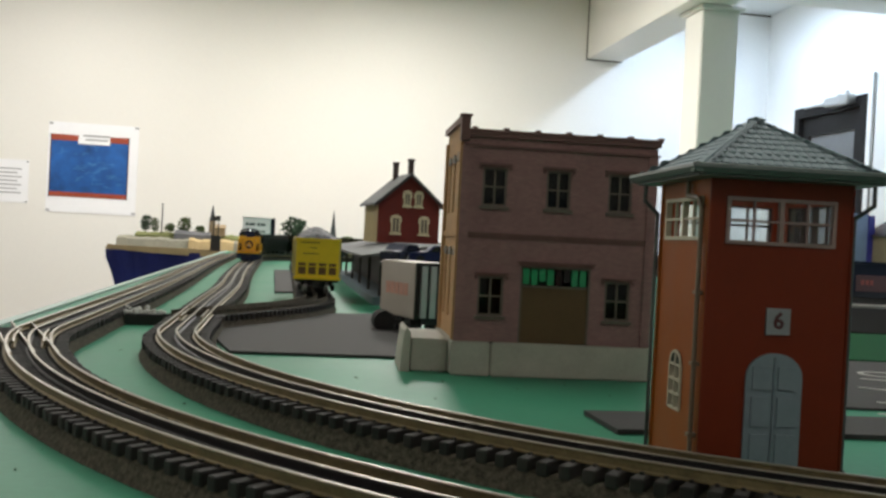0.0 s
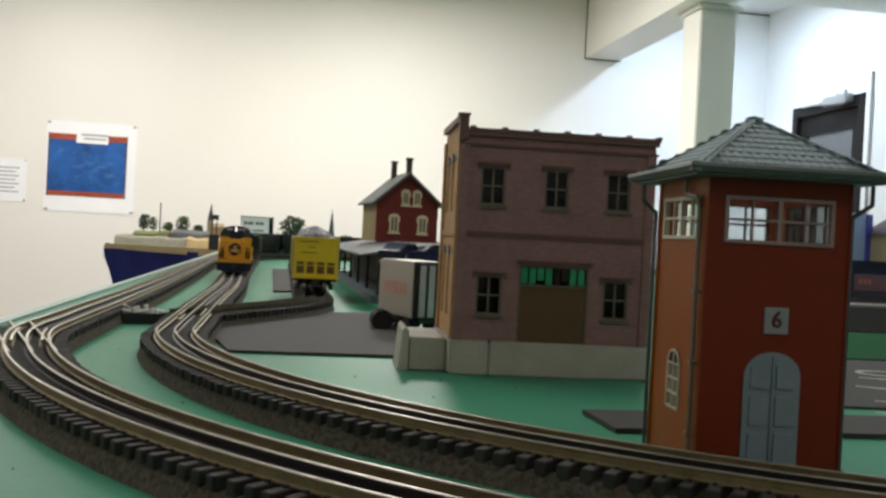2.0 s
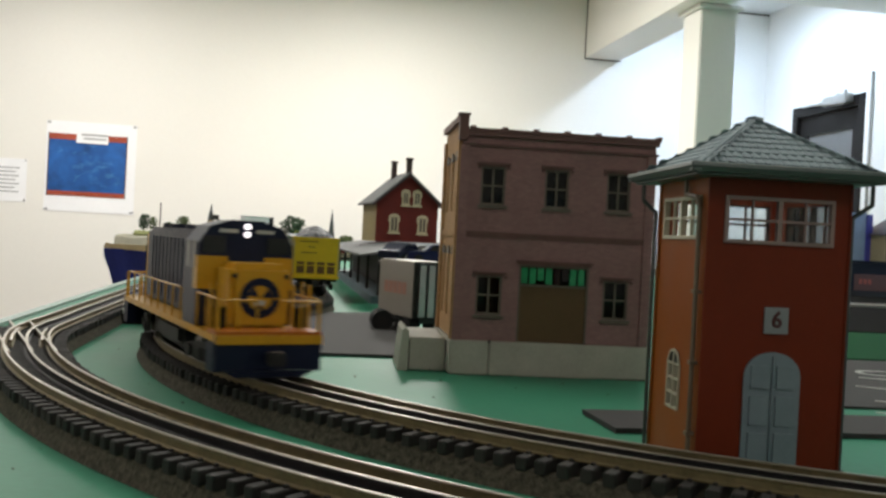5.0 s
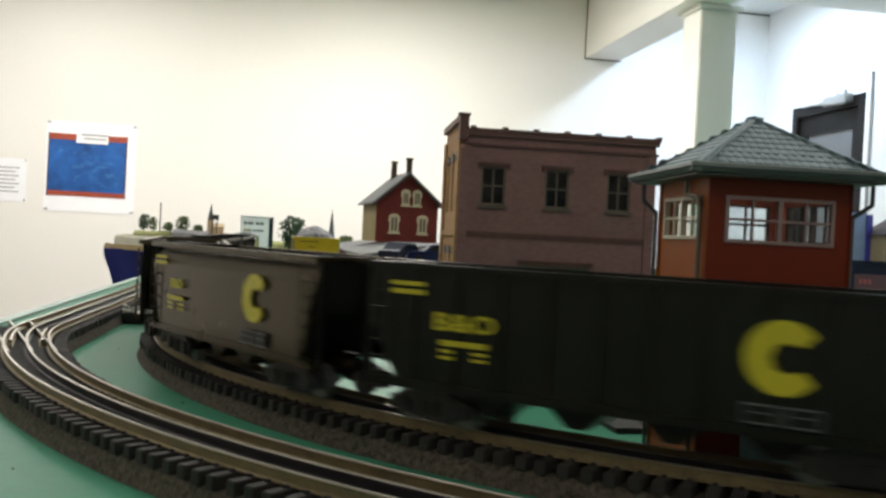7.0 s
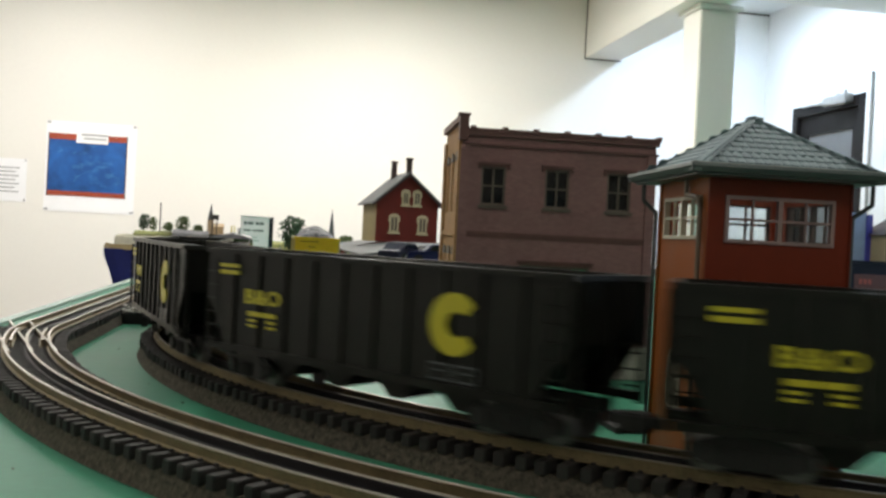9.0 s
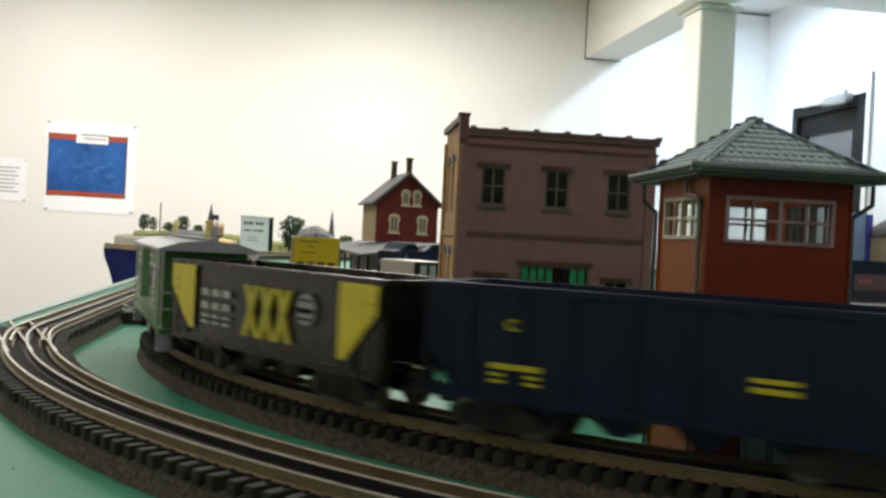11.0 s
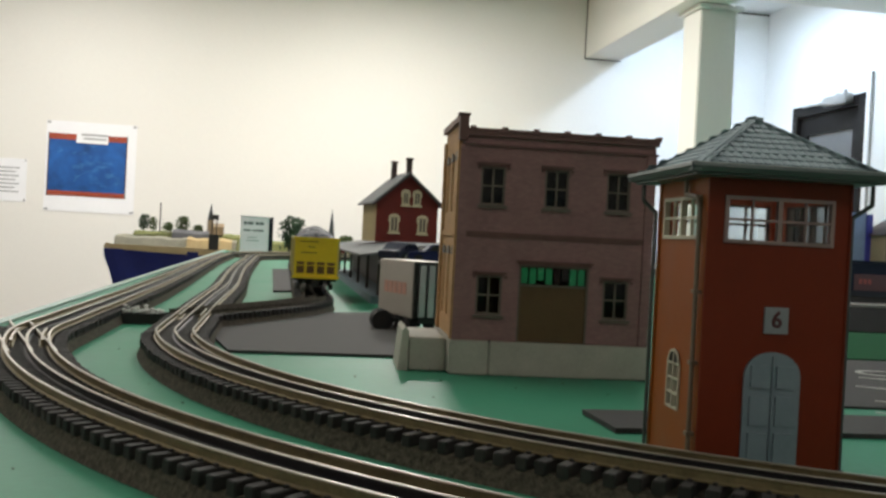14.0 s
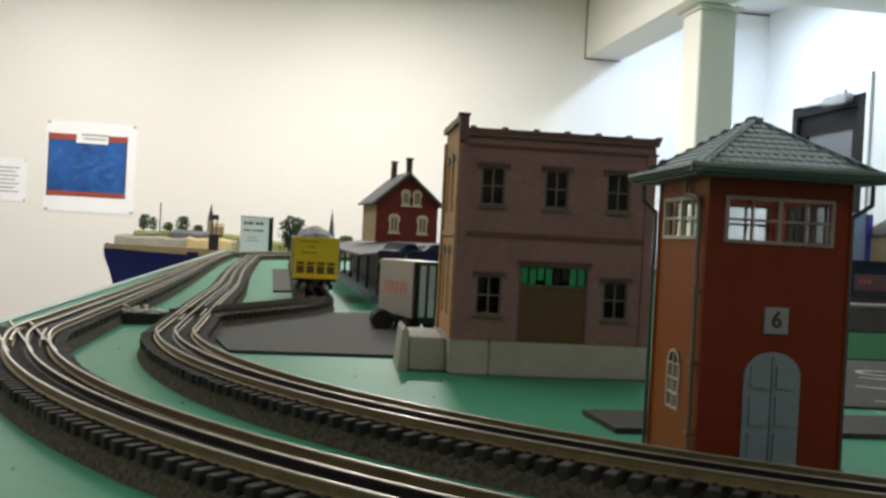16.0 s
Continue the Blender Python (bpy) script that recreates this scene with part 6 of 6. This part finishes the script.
for x in (0, 0.022):
    part("post", tube(bmesh.new(), (x, 0, 0), (x, 0, 0.15), 0.003, 0.0025, 8), M_TRUCK, sig)
part("head", boxes((-0.008, 0.03, -0.006, 0.006, 0.148, 0.172)), M_TRUCK, sig)
part("base_box", boxes((-0.012, 0.034, -0.012, 0.012, 0, 0.075)), M_TRUCK, sig)

wb = thing("white_building", ROOM @ Matrix.Translation((-0.195, 4.6, TZ)), "white model building with printed lettering and a navy side", "building")
part("body", boxes((-0.01, 0.134, 0, 0.09, 0, 0.17)), M_WHITEB, wb)
part("side_panel", boxes((0.1341, 0.144, -0.004, 0.094, 0, 0.174), (0.124, 0.134, -0.002, -0.0001, 0, 0.17)), M_NAVYB, wb, "navy side panel")
part("roof_edge", boxes((-0.013, 0.124, -0.003, 0.09, 0.1701, 0.174)), M_ROOFGREY, wb)
for i, (x0, x1, z, h) in enumerate(((0.004, 0.018, 0.133, 0.014), (0.022, 0.05, 0.134, 0.012), (0.06, 0.074, 0.133, 0.014), (0.078, 0.099, 0.134, 0.012), (0.006, 0.038, 0.102, 0.007), (0.046, 0.1, 0.102, 0.007), (0.02, 0.07, 0.07, 0.004), (0.02, 0.08, 0.055, 0.004))):
    part("lettering", boxes((x0, x1, -0.001, -0.0001, z, z + h)), M_INK if i < 6 else M_GREYINK, wb, "dark printed bar")

# ---- right-hand yard ----
M_PURPLE = mat("violet_blue_plastic", (0.05, 0.05, 0.32), 0.4, scale=30, vary=0.1)
M_SKYPANEL = mat("sky_blue_panel", (0.26, 0.34, 0.52), 0.5, scale=15, vary=0.15)
M_REDCAR = mat("oxide_red_paint", (0.09, 0.026, 0.014), 0.45, scale=40, vary=0.15)
M_LILAC = mat("lilac_grey", (0.3, 0.29, 0.42), 0.5, scale=30)
M_DARKROAD = mat("dark_brown_asphalt", (0.011, 0.010, 0.009), 0.95, spec=0.03, scale=60, vary=0.3, bump=0.3)
M_GREENSTRIP = mat("deep_green_strip", (0.005, 0.062, 0.02), 0.85, spec=0.1, scale=150, vary=0.3, bump=0.5)
M_KERB = mat("pale_kerb", (0.17, 0.155, 0.13), 0.7, scale=60, vary=0.2)
slab("road_2", [(0.60, 1.42), (1.6, 1.52), (1.9, 2.37), (0.92, 2.18)], "dark brown asphalt strip across the yard", 0.002, M_DARKROAD)
# darker green than the table, between the two roads
slab("grass_mat", [(0.445, 1.03), (1.3, 1.12), (1.58, 1.51), (0.61, 1.41)], "deep green strip between the model roads", 0.0015, M_GREENSTRIP)
slab("kerb", [(0.95, 2.2), (1.9, 2.39), (1.92, 2.47), (1.0, 2.30)], "pale kerb strip along the dark road", 0.006, M_KERB)
slab("road_3", [(1.01, 2.32), (1.93, 2.49), (2.2, 3.0), (1.2, 2.85)], "dark brown asphalt behind the kerb", 0.002, M_DARKROAD)
sw = thing("yard_engine", at_table(1.262, 2.86, 12), "oxide red and navy model switcher on the far yard", "locomotive")
part("hood", boxes((0.0, 0.16, 0, 0.06, 0.02, 0.07)), M_REDCAR, sw)
part("cab", boxes((-0.045, -0.0001, -0.003, 0.063, 0.02, 0.105)), M_NAVYB, sw)
part("roof", boxes((-0.05, 0.16, -0.004, 0.064, 0.1052, 0.112)), M_NAVYB, sw)
part("hood_top", boxes((0.0001, 0.16, 0.004, 0.056, 0.0701, 0.105)), M_NAVYB, sw)
part("lettering", boxes((0.02, 0.03, -0.001, -0.0001, 0.04, 0.055), (0.036, 0.046, -0.001, -0.0001, 0.04, 0.055), (0.052, 0.062, -0.001, -0.0001, 0.04, 0.055)), M_POSTRED, sw, "orange-red lettering bars")
part("underframe", boxes((-0.05, 0.16, 0.004, 0.056, 0.0, 0.0199)), M_TRUCK, sw)
gp = thing("display_panel", at_table(1.345, 3.18, 10), "sky blue panel in a violet-blue frame", "panel")
part("panel", boxes((0, 0.1, 0, 0.01, 0.10, 0.275)), M_SKYPANEL, gp)
part("frame_post", boxes((0.1001, 0.122, -0.006, 0.016, 0, 0.27)), M_PURPLE, gp)
part("frame_rail", boxes((-0.01, 0.1, -0.004, 0.014, 0.055, 0.0999)), M_PURPLE, gp)
part("base", boxes((-0.03, 0.03, 0, 0.012, 0, 0.0549)), M_LILAC, gp)
hs = thing("model_house", at_table(1.475, 3.12, 10), "small brown model house with a dark gable roof", "building")
part("wall", boxes((0, 0.2, 0, 0.12, 0, 0.2)), M_STONE, hs)
part("roof", prism(bmesh.new(), [(-0.012, 0.2), (0.1, 0.265), (0.212, 0.2)], -0.01, 0.13), M_CHIM, hs)

# ---- clutter by the track ----
swm = thing("switch_machine", at_table(-0.327, 1.03, 20), "black switch machine with white fluff on top", "switch machine")
bm = bmesh.new()
rbox(bm, -0.022, 0.022, -0.012, 0.012, 0, 0.012, 0.001)
part("housing", bm, M_TRUCK, swm)
bm, r = bmesh.new(), random.Random(12)
for i in range(60):
    ball(bm, (r.uniform(-0.021, 0.021), r.uniform(-0.01, 0.01), 0.012 + r.uniform(0, 0.008) * r.random()), r.uniform(0.0012, 0.0034), 1, r.uniform(0.5, 0.9))
part("fluff", bm, M_PALECLUMP, swm, "pale fluffy clumps")
bm, r = bmesh.new(), random.Random(21)
for i in range(70):
    x, y = r.uniform(-0.38, 0.25), r.uniform(0.38, 1.0)
    s = r.uniform(0.0004, 0.001)
    ball(bm, (x, y, s * 0.6), s, 1, 0.6)
single("grit", bm, M_BED, at_table(0, 0), "loose specks of ballast on the green table", "grit", kind="stuff")


# ---- the train's way ----
# seconds, metres along the loop of the gap behind the first car, and speed
RUN = [(0.0, -0.068, 0.445), (4.2, 1.787, 0.45), (6.3, 2.788, 0.49), (9.0, 4.111, 0.487), (11.3, 5.194, 0.475), (12.3, 5.676, 0.482), (16.0, 7.452, 0.48)]


def travelled(t):
    """How far that gap has come: a smooth curve through the rows above."""
    for (t0, s0, v0), (t1, s1, v1) in zip(RUN, RUN[1:]):
        if t <= t1 + 1e-6:
            d = t1 - t0
            k = (t - t0) / d
            return (2 * k**3 - 3 * k**2 + 1) * s0 + (k**3 - 2 * k**2 + k) * d * v0 + (3 * k**2 - 2 * k**3) * s1 + (k**3 - k**2) * d * v1


TIMES = [i * 0.1 for i in range(161)]


def run(ob, offset, bogie):
    """Drive a vehicle whose middle is offset metres from that gap; its trucks stand at +-bogie."""
    trucks = sorted((c for c in ob.children if c.name.startswith("truck")), key=lambda c: -c.location.x)
    rows, turns = [], ([], [])
    for t in TIMES:
        s = travelled(t) + offset
        x0, y0, h0 = on_loop(s + bogie)
        x1, y1, h1 = on_loop(s - bogie)
        h = math.atan2(y0 - y1, x0 - x1)
        rows.append((t, Matrix.Translation(((x0 + x1) / 2, (y0 + y1) / 2, TZ + RAIL)) @ Matrix.Rotation(h, 4, "Z")))
        for k, hh in enumerate((h0, h1)):
            turn = hh - math.pi / 2 - h
            turn = (turn + math.pi) % (2 * math.pi) - math.pi
            turns[k].append((t, Matrix.Translation((bogie if k == 0 else -bogie, 0, 0)) @ Matrix.Rotation(turn, 4, "Z")))
    walk(ob, rows)
    for c, r in zip(trucks, turns):
        walk(c, r)


def on_loop(s):
    return INNER.at(s % INNER.length)


def motions():
    for ob, offset, bogie in TRAIN:
        run(ob, offset, bogie)


motions()
